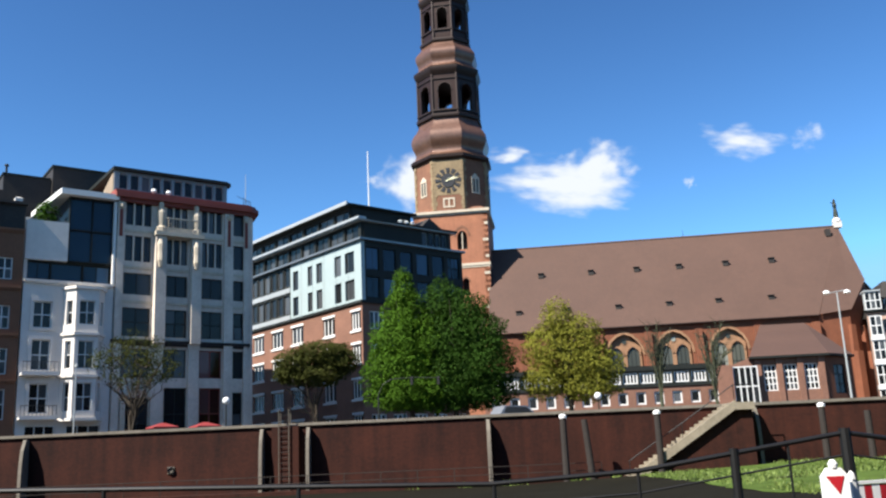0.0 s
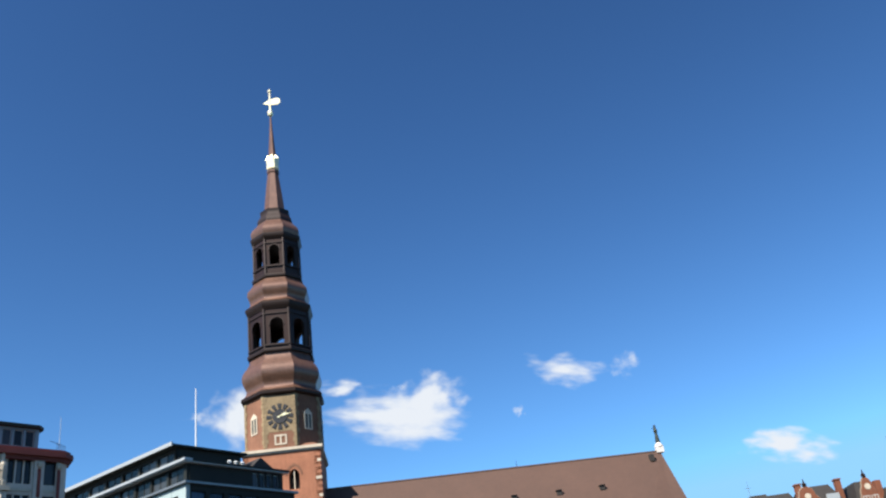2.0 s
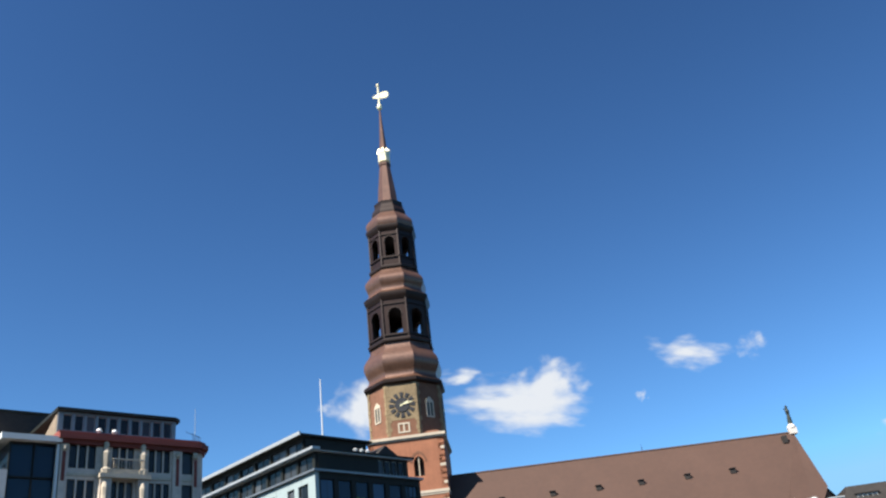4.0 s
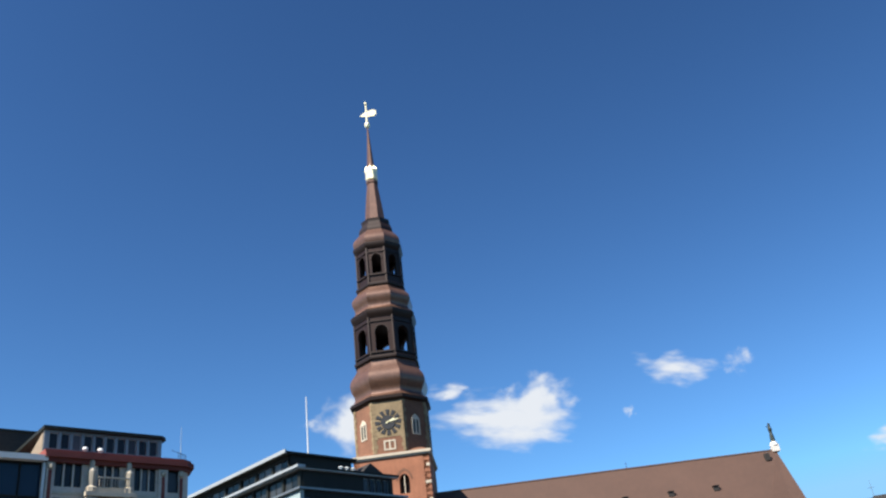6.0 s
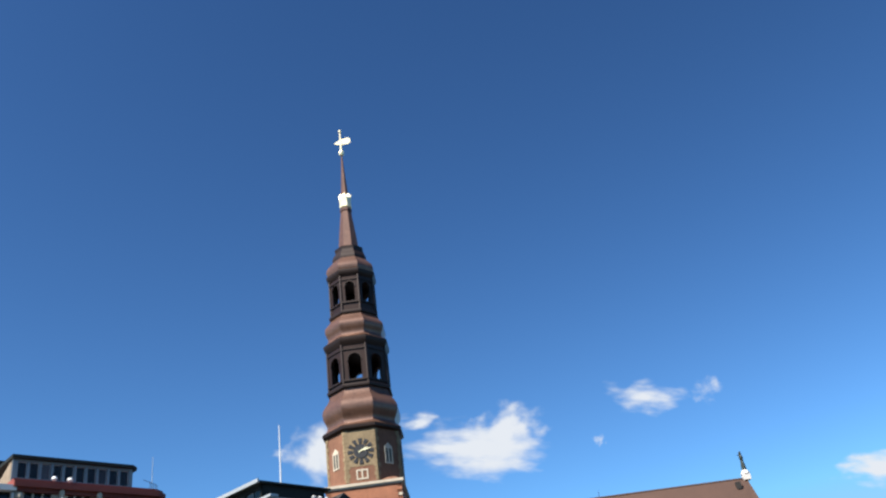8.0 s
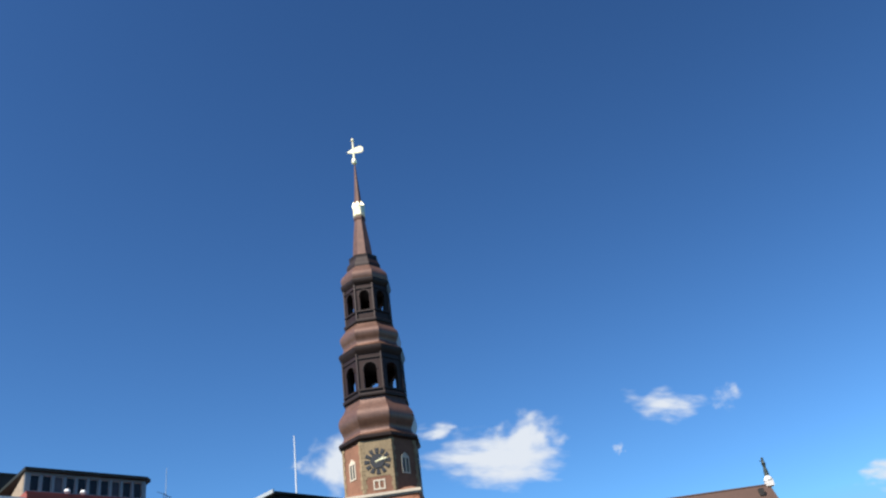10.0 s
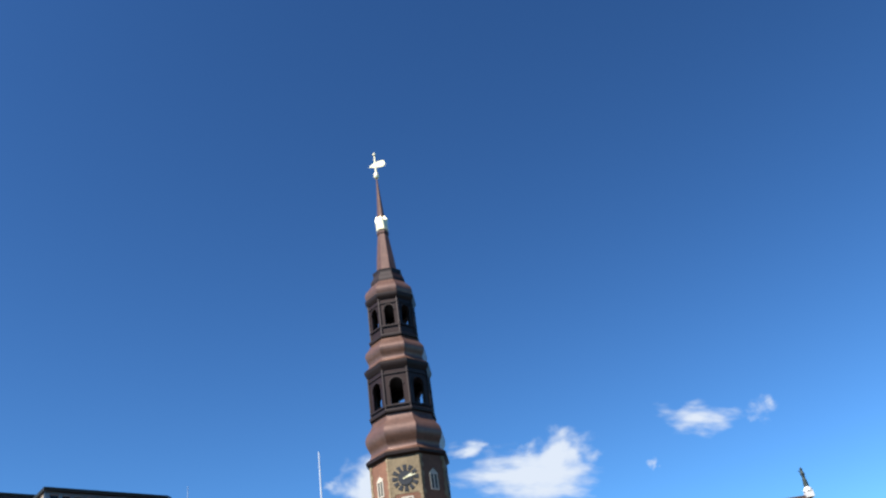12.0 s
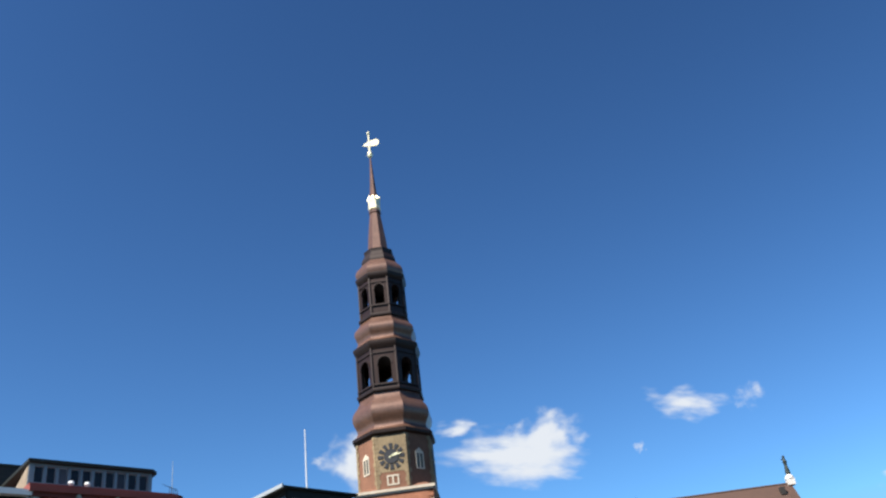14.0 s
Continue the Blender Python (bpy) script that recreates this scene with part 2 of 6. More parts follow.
def rod(bm, p, q, r0, r1=None, n=8):
    """A tapered round bar from p to q."""
    p, q = Vector(p), Vector(q)
    r1 = r0 if r1 is None else r1
    t = (q - p).to_track_quat("Z", "Y").to_matrix()
    rings = []
    for c, r in ((p, r0), (q, r1)):
        rings.append([bm.verts.new(c + t @ Vector((r * math.cos(2 * math.pi * i / n), r * math.sin(2 * math.pi * i / n), 0))) for i in range(n)])
    for i in range(n):
        j = (i + 1) % n
        bm.faces.new((rings[0][i], rings[0][j], rings[1][j], rings[1][i]))
    bm.faces.new(rings[0][::-1])
    bm.faces.new(rings[1])


def turned(bm, profile, n=8, phase=math.pi / 8, cx=0.0, cy=0.0):
    """Loft a profile of (z, radius) round a vertical axis; capped."""
    rings = []
    for z, r in profile:
        rings.append([bm.verts.new((cx + r * math.cos(phase + 2 * math.pi * i / n), cy + r * math.sin(phase + 2 * math.pi * i / n), z)) for i in range(n)])
    for a, b in zip(rings, rings[1:]):
        for i in range(n):
            j = (i + 1) % n
            bm.faces.new((a[i], a[j], b[j], b[i]))
    bm.faces.new(rings[0][::-1])
    bm.faces.new(rings[-1])


def mesh_of(name, bm, mat, smooth=False):
    me = bpy.data.meshes.new(name)
    if len(bm.verts) < 20000:
        bmesh.ops.remove_doubles(bm, verts=bm.verts[:], dist=1e-4)
    bmesh.ops.recalc_face_normals(bm, faces=bm.faces[:])
    bm.to_mesh(me)
    bm.free()
    me.materials.append(mat)
    if smooth:
        for p in me.polygons:
            p.use_smooth = True
        me.set_sharp_from_angle(angle=radians(32))
    return me


def part(name, bm, mat, parent=None, label="", m=None, smooth=False):
    """Link a bmesh (or a ready mesh) as one mesh object under a thing or a part."""
    me = bm if isinstance(bm, bpy.types.Mesh) else mesh_of(name, bm, mat, smooth)
    ob = new(name, me)
    ob.parent = parent
    if m:
        ob.matrix_local = m
    return tagged(ob, label)


def thing(name, m, label, category, group="", kind=""):
    ob = new(name)
    ob.empty_display_size = 0.3
    ob.matrix_world = m
    return tagged(ob, label, category, group, kind)


def wall_cells(bm, x0, x1, z0, z1, y0, y1, holes, m=None):
    """A wall from y0 to y1 with rectangular openings (hx0, hx1, hz0, hz1), as one closed mesh."""
    def cuts(lo, hi, vals):
        out = [lo]
        for v in sorted(vals) + [hi]:
            if lo < v <= hi and v - out[-1] > 1e-4:
                out.append(v)
        return out
    xs = cuts(x0, x1, [v for h in holes for v in h[:2]])
    zs = cuts(z0, z1, [v for h in holes for v in h[2:4]])
    nx, nz = len(xs) - 1, len(zs) - 1
    solid = [[True] * nz for _ in range(nx)]
    for i in range(nx):
        for k in range(nz):
            cx, cz = (xs[i] + xs[i + 1]) / 2, (zs[k] + zs[k + 1]) / 2
            solid[i][k] = not any(h[0] < cx < h[1] and h[2] < cz < h[3] for h in holes)
    made = {}
    def v(i, k, s):
        if (i, k, s) not in made:
            p = Vector((xs[i], (y0, y1)[s], zs[k]))
            made[i, k, s] = bm.verts.new(m @ p if m else p)
        return made[i, k, s]
    for i in range(nx):
        for k in range(nz):
            if not solid[i][k]:
                continue
            bm.faces.new((v(i, k, 0), v(i + 1, k, 0), v(i + 1, k + 1, 0), v(i, k + 1, 0)))
            bm.faces.new((v(i, k, 1), v(i, k + 1, 1), v(i + 1, k + 1, 1), v(i + 1, k, 1)))
            if i == 0 or not solid[i - 1][k]:
                bm.faces.new((v(i, k, 0), v(i, k + 1, 0), v(i, k + 1, 1), v(i, k, 1)))
            if i == nx - 1 or not solid[i + 1][k]:
                bm.faces.new((v(i + 1, k, 0), v(i + 1, k, 1), v(i + 1, k + 1, 1), v(i + 1, k + 1, 0)))
            if k == 0 or not solid[i][k - 1]:
                bm.faces.new((v(i, k, 0), v(i, k, 1), v(i + 1, k, 1), v(i + 1, k, 0)))
            if k == nz - 1 or not solid[i][k + 1]:
                bm.faces.new((v(i, k + 1, 0), v(i + 1, k + 1, 0), v(i + 1, k + 1, 1), v(i, k + 1, 1)))


def arch_points(cx, w, spring, pointed, n=8):
    """Points along an arch from left to right: round, or pointed where pointed > 0."""
    r, pts = w / 2, []
    if not pointed:
        for i in range(n + 1):
            a = math.pi - math.pi * i / n
            pts.append((cx + r * math.cos(a), spring + r * math.sin(a)))
    else:
        big = r * (1 + pointed)
        top = math.acos((big - r) / big)
        for i in range(n // 2 + 1):
            a = top * i / (n // 2)
            pts.append((cx - r + big - big * math.cos(a), spring + big * math.sin(a)))
        pts += [(2 * cx - x, z) for x, z in pts[-2::-1]]
    return pts


def arch_wall(bm, x0, x1, z0, z1, y0, y1, cx, w, sill, spring, pointed=0.0, m=None):
    """A wall panel with one arched opening."""
    a, b = cx - w / 2, cx + w / 2
    if a > x0:
        box(bm, x0, a, y0, y1, z0, z1, m)
    if x1 > b:
        box(bm, b, x1, y0, y1, z0, z1, m)
    if sill > z0:
        box(bm, a, b, y0, y1, z0, sill, m)
    pts = arch_points(cx, w, spring, pointed)
    for p, q in zip(pts, pts[1:]):
        prism(bm, [p, q, (q[0], z1), (p[0], z1)], y0, y1, m)


def arch_band(bm, cx, w, spring, pointed, thick, y0, y1, m=None):
    """A moulded band that follows an arch."""
    inner, outer = arch_points(cx, w, spring, pointed), arch_points(cx, w + 2 * thick, spring, pointed)
    for i in range(len(inner) - 1):
        prism(bm, [inner[i], inner[i + 1], outer[i + 1], outer[i]], y0, y1, m)


WINDOWS = {}


def window(parent, m, w, h, nx=2, nz=1, frame_mat=None, pane_mat=None, bar=0.07, name="window", label=""):
    """A framed window with glazing bars; origin at its lower left front corner, y into the wall."""
    fm, pm = frame_mat or white_paint, pane_mat or glass
    key = (round(w, 2), round(h, 2), nx, nz, fm.name, pm.name, bar)
    if key not in WINDOWS:
        bm = bm_new()
        holes = []
        cw, ch = (w - bar * (nx + 1)) / nx, (h - bar * (nz + 1)) / nz
        for i in range(nx):
            for k in range(nz):
                holes.append((bar + i * (cw + bar), bar + i * (cw + bar) + cw, bar + k * (ch + bar), bar + k * (ch + bar) + ch))
        wall_cells(bm, 0, w, 0, h, 0.16, 0.26, holes)
        bp = bm_new()
        box(bp, 0, cw, 0.2, 0.22, 0, ch)
        WINDOWS[key] = (mesh_of("window_frame", bm, fm), mesh_of("pane", bp, pm), [(a, c) for a, _, c, _ in holes])
    fr, pane, spots = WINDOWS[key]
    ob = part(name, fr, fm, parent, label, m)
    for x, z in spots:
        part("pane", pane, pm, ob, "", Matrix.Translation((x, 0, z)))
    return ob


def facade(parent, m, x0, x1, z0, z1, rows, mat, thick=0.45, nx=2, nz=1, frame_mat=None, pane_mat=None, inside=1.6, name="wall", bar=0.07, label=""):
    """A wall with windows (x, z, w, h[, nx, nz]) and a backing painted room-dark behind; m places it under the parent.
    """
    bm = bm_new()
    wall_cells(bm, x0, x1, z0, z1, 0, thick, [(r[0], r[0] + r[2], r[1], r[1] + r[3]) for r in rows])
    ob = part(name, bm, mat, parent, label, m)
    for r in rows:
        a, b = (r[4], r[5]) if len(r) > 4 else (nx, nz)
        window(parent, m @ Matrix.Translation((r[0], 0, r[1])), r[2], r[3], a, b, frame_mat, pane_mat, bar)
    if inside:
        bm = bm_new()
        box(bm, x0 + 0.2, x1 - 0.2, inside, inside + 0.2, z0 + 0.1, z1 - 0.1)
        part("dark_room_backing", bm, dark_inside, parent, "", m)
    return ob


def cornice(parent, m, x0, x1, z, depth, height, mat, name="cornice", y1=0.3):
    bm = bm_new()
    box(bm, x0, x1, -depth, y1, z + height * 0.45, z + height, m)
    box(bm, x0 + depth * 0.3, x1 - depth * 0.3, -depth * 0.55, y1 - 0.003, z, z + height * 0.45, m)
    return part(name, bm, mat, parent)


# ---- ground, street and quay ----
STREET = 3.3


def bank(x, y):
    """Height of the low ground: level by the camera, a grassy bank to the east under the quay wall."""
    k = max(0.0, min(1.0, (x - 4) / 14)) * max(0.0, min(1.0, (y - 24) / 26))
    return 0.55 * k + 0.06 * noise.noise(Vector((x * 0.3, y * 0.3, 0))) * min(1.0, max(0.0, (y - 10) / 8))


def ground_sheet():
    bm = bm_new()
    xs = [-2500, -700, -200, -90] + [-60 + 3 * i for i in range(41)] + [90, 200, 700, 2500]
    ys = [-2500, -600, -150, -50, -20] + [-8 + 3 * i for i in range(21)] + [52.6]
    grid = [[bm.verts.new((x, y, bank(x, y))) for x in xs] for y in ys]
    for a, b in zip(grid, grid[1:]):
        for i in range(len(xs) - 1):
            bm.faces.new((a[i], a[i + 1], b[i + 1], b[i]))
    ob = part("ground", bm, soil, None)
    tagged(ob, "low bare ground with thin grass before the quay wall", "ground", kind="structure")
    bm = bm_new()
    slab(bm, [(-2500, 52.6), (2500, 52.6), (2500, 4500), (-2500, 4500)], STREET - 0.5, STREET)
    tagged(part("road", bm, asphalt), "grey asphalt street behind the quay wall", "road", kind="structure")
    bm = bm_new()
    slab(bm, [(-90, 52.62), (110, 52.62), (110, 57.5), (-90, 57.5)], STREET, STREET + 0.13)
    tagged(part("pavement", bm, paving), "grey paved footway along the quay", "pavement", kind="structure")


def grass_patch():
    bm = bm_new()
    rnd = random.Random(5)
    for _ in range(34000):
        y = rnd.uniform(27, 51.6)
        x = rnd.uniform(9.6 + (51 - y) * 0.05, 60)
        if noise.noise(Vector((x * 0.16, y * 0.16, 3))) < -0.12 - 0.02 * (x - 10):
            continue
        z, h, a = bank(x, y), rnd.uniform(0.05, 0.2), rnd.uniform(0, math.pi)
        dx, dy, lx, ly = 0.05 * math.cos(a), 0.05 * math.sin(a), rnd.uniform(-0.12, 0.12), rnd.uniform(-0.12, 0.12)
        bm.faces.new([bm.verts.new(v) for v in ((x - dx, y - dy, z - 0.02), (x + dx, y + dy, z - 0.02), (x + lx, y + ly, z + h))])
    for _ in range(700):
        x, y = rnd.uniform(-3, 9), rnd.uniform(49.8, 51.6)
        if noise.noise(Vector((x * 0.5, y * 0.3, 9))) < 0.1:
            continue
        z, h, a = bank(x, y), rnd.uniform(0.1, 0.35), rnd.uniform(0, math.pi)
        dx, dy = 0.07 * math.cos(a), 0.07 * math.sin(a)
        bm.faces.new([bm.verts.new(v) for v in ((x - dx, y - dy, z - 0.02), (x + dx, y + dy, z - 0.02), (x, y, z + h))])
    tagged(part("grass", bm, blade), "bright green tufted grass on the low bank", "grass", kind="stuff")


def lawn_sheet():
    """Turf under the grass, a thin layer that follows the bank."""
    bm = bm_new()
    xs, ys = [10.0 + 1.5 * i for i in range(35)], [29.5 + 1.1 * i for i in range(21)]
    grid = [[bm.verts.new((x + 0.5 * noise.noise(Vector((y * 0.4, 0, 1))), y, bank(x, y) + 0.025)) for x in xs] for y in ys]
    for a, b in zip(grid, grid[1:]):
        for i in range(len(xs) - 1):
            bm.faces.new((a[i], a[i + 1], b[i + 1], b[i]))
    tagged(part("lawn", bm, lawn_soil), "green turf on the low bank under the quay wall", "lawn", kind="structure")


ground_sheet()
lawn_sheet()
grass_patch()

# unseen block added behind the camera; darkens window reflections and cuts skylight
wb = bm_new()
box(wb, -160, 160, -32, -16, 0, 24)
tagged(part("wall_south_unseen", wb, brick_red), "unseen plain brick warehouse row added behind the camera to dim reflections", "wall", kind="structure")

QUAY_Y, QUAY_TOP = 52.0, 3.87


def quay_wall():
    bm = bm_new()
    wall_cells(bm, -75, 110, -1, QUAY_TOP - 0.16, QUAY_Y, QUAY_Y + 0.7, [])
    wall = tagged(part("wall_quay", bm, brick_quay), "dark red brick flood wall along the quay", "wall", kind="structure")
    for i in range(74):
        bm = bm_new()
        box(bm, -75 + i * 2.5, -75 + i * 2.5 + 2.49, QUAY_Y - 0.12, QUAY_Y + 0.8, QUAY_TOP - 0.16, QUAY_TOP)
        part("coping_stone", bm, concrete, wall)
    bm = bm_new()
    box(bm, -75, 9.4, QUAY_Y - 1.5, QUAY_Y - 0.003, -0.5, 0.2)
    part("footing", bm, brick_quay, wall)
    # flat panel, its dark colour painted for the shaded opening under the bridge
    bm = bm_new()
    box(bm, 25.6, 29.4, QUAY_Y - 0.06, QUAY_Y - 0.003, 0.0, 2.6)
    part("dark_opening_panel", bm, timber, wall, "flat dark panel in place of the shaded opening under the footbridge")
    bm = bm_new()
    for i in range(30):
        x = -50 + i * 2
        rod(bm, (x, QUAY_Y - 1.2, 0.15), (x, QUAY_Y - 1.2, 1.0), 0.025, n=5)
    for z in (0.6, 1.0):
        rod(bm, (-50, QUAY_Y - 1.2, z), (8, QUAY_Y - 1.2, z), 0.02, n=5)
    tagged(part("ledge_rail", bm, timber), "thin rusty pipe rail along the wall's footing", "railing")


def buttress(x, top, lean=0.0):
    """A concrete fin against the wall that deepens downwards in a curve."""
    bm = bm_new()
    prof = [(d, top * k / 6.0) for k, d in enumerate((0.85, 0.85, 0.85, 0.84, 0.8, 0.7, 0.4))]
    for (d0, z0), (d1, z1) in zip(prof, prof[1:]):
        v = []
        for d, z in ((d0, z0), (d1, z1)):
            for sx in (-0.09, 0.09):
                for yy in (QUAY_Y - 0.003, QUAY_Y - d):
                    v.append(bm.verts.new((x + sx - lean * z, yy, z)))
        for f in ((0, 1, 5, 4), (2, 6, 7, 3), (1, 3, 7, 5), (0, 4, 6, 2)):
            bm.faces.new([v[i] for i in f])
        if z1 == top:
            bm.faces.new([v[i] for i in (4, 5, 7, 6)])
    ob = part("buttress", bm, concrete)
    return tagged(ob, "weathered concrete fin buttress against the brick wall", "buttress", "wall buttresses")


def pile(x, y, top, lean=0.0, cap=True, mat=None):
    t = thing("mooring_pile", Matrix.Translation((x, y, 0)), "dark tarred timber mooring pile with a white cap" if cap else "leaning weathered timber pile by the wall",
              "mooring pile", "mooring piles")
    bm = bm_new()
    rod(bm, (-lean * -top, 0, -0.6), (0, 0, top), 0.2, 0.17, 10)
    part("post", bm, timber if cap else mat or concrete, t)
    if cap:
        bm = bm_new()
        turned(bm, [(top, 0.2), (top + 0.14, 0.21), (top + 0.22, 0.1)], 10)
        part("cap", bm, sign_white, t, "white painted cap")


quay_wall()
for bx in (-23.9, -10.65, -8.05, 2.0, 16.9, 27.0, 30.2, 33.4, 36.6, 40, 44, 48, 52):
    buttress(bx, 3.6)
for px in (6.0, 11.1, 20.0):
    pile(px, QUAY_Y - 1.9, 3.4)
pile(7.2, QUAY_Y - 1.5, 3.3, 0.09, False, timber)
for px in (22.4, 24.6):
    pile(px, QUAY_Y - 2.0, 3.1, 0.0, False, timber)


def quay_ladder():
    t = thing("quay_ladder", Matrix.Translation((-9.4, QUAY_Y - 0.45, 0)), "grey steel ladder rising over the quay wall", "ladder")
    for x in (-0.28, 0.28):
        bm = bm_new()
        rod(bm, (x, 0, 0), (x, 0, QUAY_TOP + 0.75), 0.03, n=6)
        rod(bm, (x, 0, QUAY_TOP + 0.75), (x, 0.6, QUAY_TOP + 0.6), 0.03, n=6)
        rod(bm, (x, 0.6, QUAY_TOP + 0.6), (x, 0.6, QUAY_TOP), 0.03, n=6)
        part("stile", bm, bridge_paint, t)
    for k in range(15):
        bm = bm_new()
        rod(bm, (-0.28, 0, 0.25 + k * 0.29), (0.28, 0, 0.25 + k * 0.29), 0.018, n=5)
        part("rung", bm, timber, t)
    # block added on the wall face to stand in for the dark recess
    bm = bm_new()
    box(bm, -0.75, 0.75, QUAY_Y - 0.35, QUAY_Y - 0.002, 0, QUAY_TOP - 0.17)
    ob = part("ladder_recess", bm, brick_quay, None, "", Matrix.Translation((-9.35, 0, 0)))
    tagged(ob, "brick block in place of the dark recess behind the steel ladder", "pier")


quay_ladder()


def quay_stairs():
    """A straight flight along the wall below a short landing, on a brick base."""
    t = thing("quay_stairs", Matrix.Translation((-0.55, QUAY_Y - 1.7, 0)), "weathered concrete quay stairs on a dark brick base", "stairs")
    xa, za, xb, zb, n = 16.0, 3.85, 10.0, 0.05, 22
    for i in range(n):
        x1, x0 = xa + (xb - xa) * i / n, xa + (xb - xa) * (i + 1) / n
        z = za + (zb - za) * i / n
        bm = bm_new()
        box(bm, x0, x1 - 0.004, 0.0, 1.69, z - 0.42, z)
        part("step", bm, warm_concrete, t)
        bm = bm_new()
        box(bm, x0, x1, 0.12, 1.69, -0.4, z - 0.43)
        part("brick_base", bm, brick_quay, t)
    bm = bm_new()
    box(bm, 16.0, 17.0, -0.16, 1.57, 3.45, 3.85)
    part("landing", bm, warm_concrete, t)
    bm = bm_new()
    box(bm, 16.01, 16.9, 0.12, 1.69, -0.4, 3.44)
    part("brick_base", bm, brick_quay, t)
    bm = bm_new()
    prism(bm, [(xb, zb - 0.35), (xa, za - 0.35), (xa, za + 0.14), (xb, zb + 0.14)], -0.16, -0.002)
    part("stringer", bm, warm_concrete, t)
    bm = bm_new()
    pts = [(17.0, 4.8), (16.0, 4.8), (13.0, 2.85), (10.0, 1.0)]
    for p, q in zip(pts, pts[1:]):
        rod(bm, (p[0], 0.08, p[1]), (q[0], 0.08, q[1]), 0.03, n=6)
    for x, z in pts:
        rod(bm, (x, 0.08, z - 1.0), (x, 0.08, z), 0.025, n=6)
    part("handrail", bm, black_iron, t)


quay_stairs()


# ---- church ----
CH = Matrix.Translation((1.95, 155.0, STREET)) @ Matrix.Rotation(radians(-7), 4, "Z")
church = thing("church", CH, "large brick gothic church with a brown tiled roof", "church")
EAVE, RIDGE, HALF, E0, E1 = 16.9, 32.95, 13.0, 6.0, 55.5


def church_body():
    # south wall: pointed twin windows under blind arches
    bm = bm_new()
    bays = [(6.35, 18.2), (18.2, 23.0), (23.0, 30.3), (30.3, 37.8), (37.8, 46.5), (46.5, E1)]
    for i, (a, b) in enumerate(bays):
        c = (a + b) / 2
        if i in (2, 3, 4):
            arch_wall(bm, a, b, 0, EAVE, -HALF, -HALF + 1.0, c, 5.4, 2.5, 12.2, 0.25)
        else:
            box(bm, a, b, -HALF, -HALF + 1.0, 0, EAVE)
    wall = part("wall", bm, brick_red, church)
    for i in (2, 3, 4):
        a, b = bays[i]
        c = (a + b) / 2
        bm = bm_new()
        for s in (-1.25, 1.25):
            arch_wall(bm, c + s - 1.25, c + s + 1.25, 2.5, 15.9, -HALF + 0.55, -HALF + 0.9, c + s, 1.9, 2.6, 12.3, 0.35)
        tr = part("tracery", bm, tan_brick, church, "pale brick tracery of twin pointed windows")
        for s in (-1.25, 1.25):
            bm = bm_new()
            arch_band(bm, c + s, 1.9, 12.3, 0.35, 0.24, -HALF + 0.42, -HALF + 0.549)
            part("arch_moulding", bm, tan_brick, tr)
            bm = bm_new()
            box(bm, c + s - 0.95, c + s + 0.95, -HALF + 0.7, -HALF + 0.73, 2.6, 13.7)
            part("pane", bm, glass_church, tr)
            bm = bm_new()
            for k in range(9):
                box(bm, c + s - 0.95, c + s + 0.95, -HALF + 0.66, -HALF + 0.699, 3 + k * 0.95, 3.06 + k * 0.95)
            for x in (-0.33, 0.3):
                box(bm, c + s + x, c + s + x + 0.07, -HALF + 0.64, -HALF + 0.698, 2.6, 13.6)
            part("glazing_bar", bm, dark_panel, tr)
        bm = bm_new()
        rod(bm, (c, -HALF + 0.5, 14.35), (c, -HALF + 0.56, 14.35), 0.5, 0.5, 20)
        part("rose", bm, tan_brick, tr)
        bm = bm_new()
        rod(bm, (c, -HALF + 0.44, 14.35), (c, -HALF + 0.52, 14.35), 0.34, 0.34, 20)
        part("pane", bm, glass_church, tr)
        bm = bm_new()
        arch_band(bm, c, 5.4, 12.2, 0.25, 0.35, -HALF - 0.1, -HALF - 0.003)
        part("arch_moulding", bm, tan_brick, church, "paler brick band round the blind arch")
    for x in (23.0, 30.3, 37.8, 46.5, 54.9):
        bm = bm_new()
        box(bm, x - 0.55, x + 0.55, -HALF - 1.5, -HALF + 0.002, 0, 11.5)
        prism(bm, [(x - 0.55, 11.5), (x + 0.55, 11.5), (x + 0.5, 15.6), (x - 0.5, 15.6)], -HALF - 0.8, -HALF + 0.002)
        part("buttress", bm, brick_red, church)
    # east end: angled wall, higher to the apse
    bm = bm_new()
    ring = [(E1, -HALF, EAVE), (60.2, -12.3, 17.2), (64.0, -8.4, 21.9), (67.8, -2.6, 20.0), (67.6, 3.0, 20.0), (63.9, 8.6, 22.0), (E1, HALF, EAVE)]
    for (xa, ya, za), (xb, yb, zb) in zip(ring, ring[1:]):
        v = [bm.verts.new(p) for p in ((xa, ya, 0), (xb, yb, 0), (xb, yb, zb), (xa, ya, za))]
        w = [bm.verts.new(p) for p in ((xa - 1, ya, 0), (xb - 1, yb, 0), (xb - 1, yb, zb), (xa - 1, ya, za))]
        bm.faces.new(v)
        bm.faces.new(w[::-1])
        for i in range(4):
            j = (i + 1) % 4
            bm.faces.new((v[i], w[i], w[j], v[j]))
    part("apse_wall", bm, brick_red, church)
    bm = bm_new()
    v = [bm.verts.new(p) for p in ((64.1, -8.7, 22.0), (68.2, -2.8, 19.9), (68.0, 3.2, 19.9), (63.9, 8.9, 22.05), (63.6, 0.0, 27.0))]
    for f in ((0, 1, 4), (1, 2, 4), (2, 3, 4)):
        bm.faces.new([v[q] for q in f])
    part("apse_roof", bm, tiles, church)
    bm = bm_new()
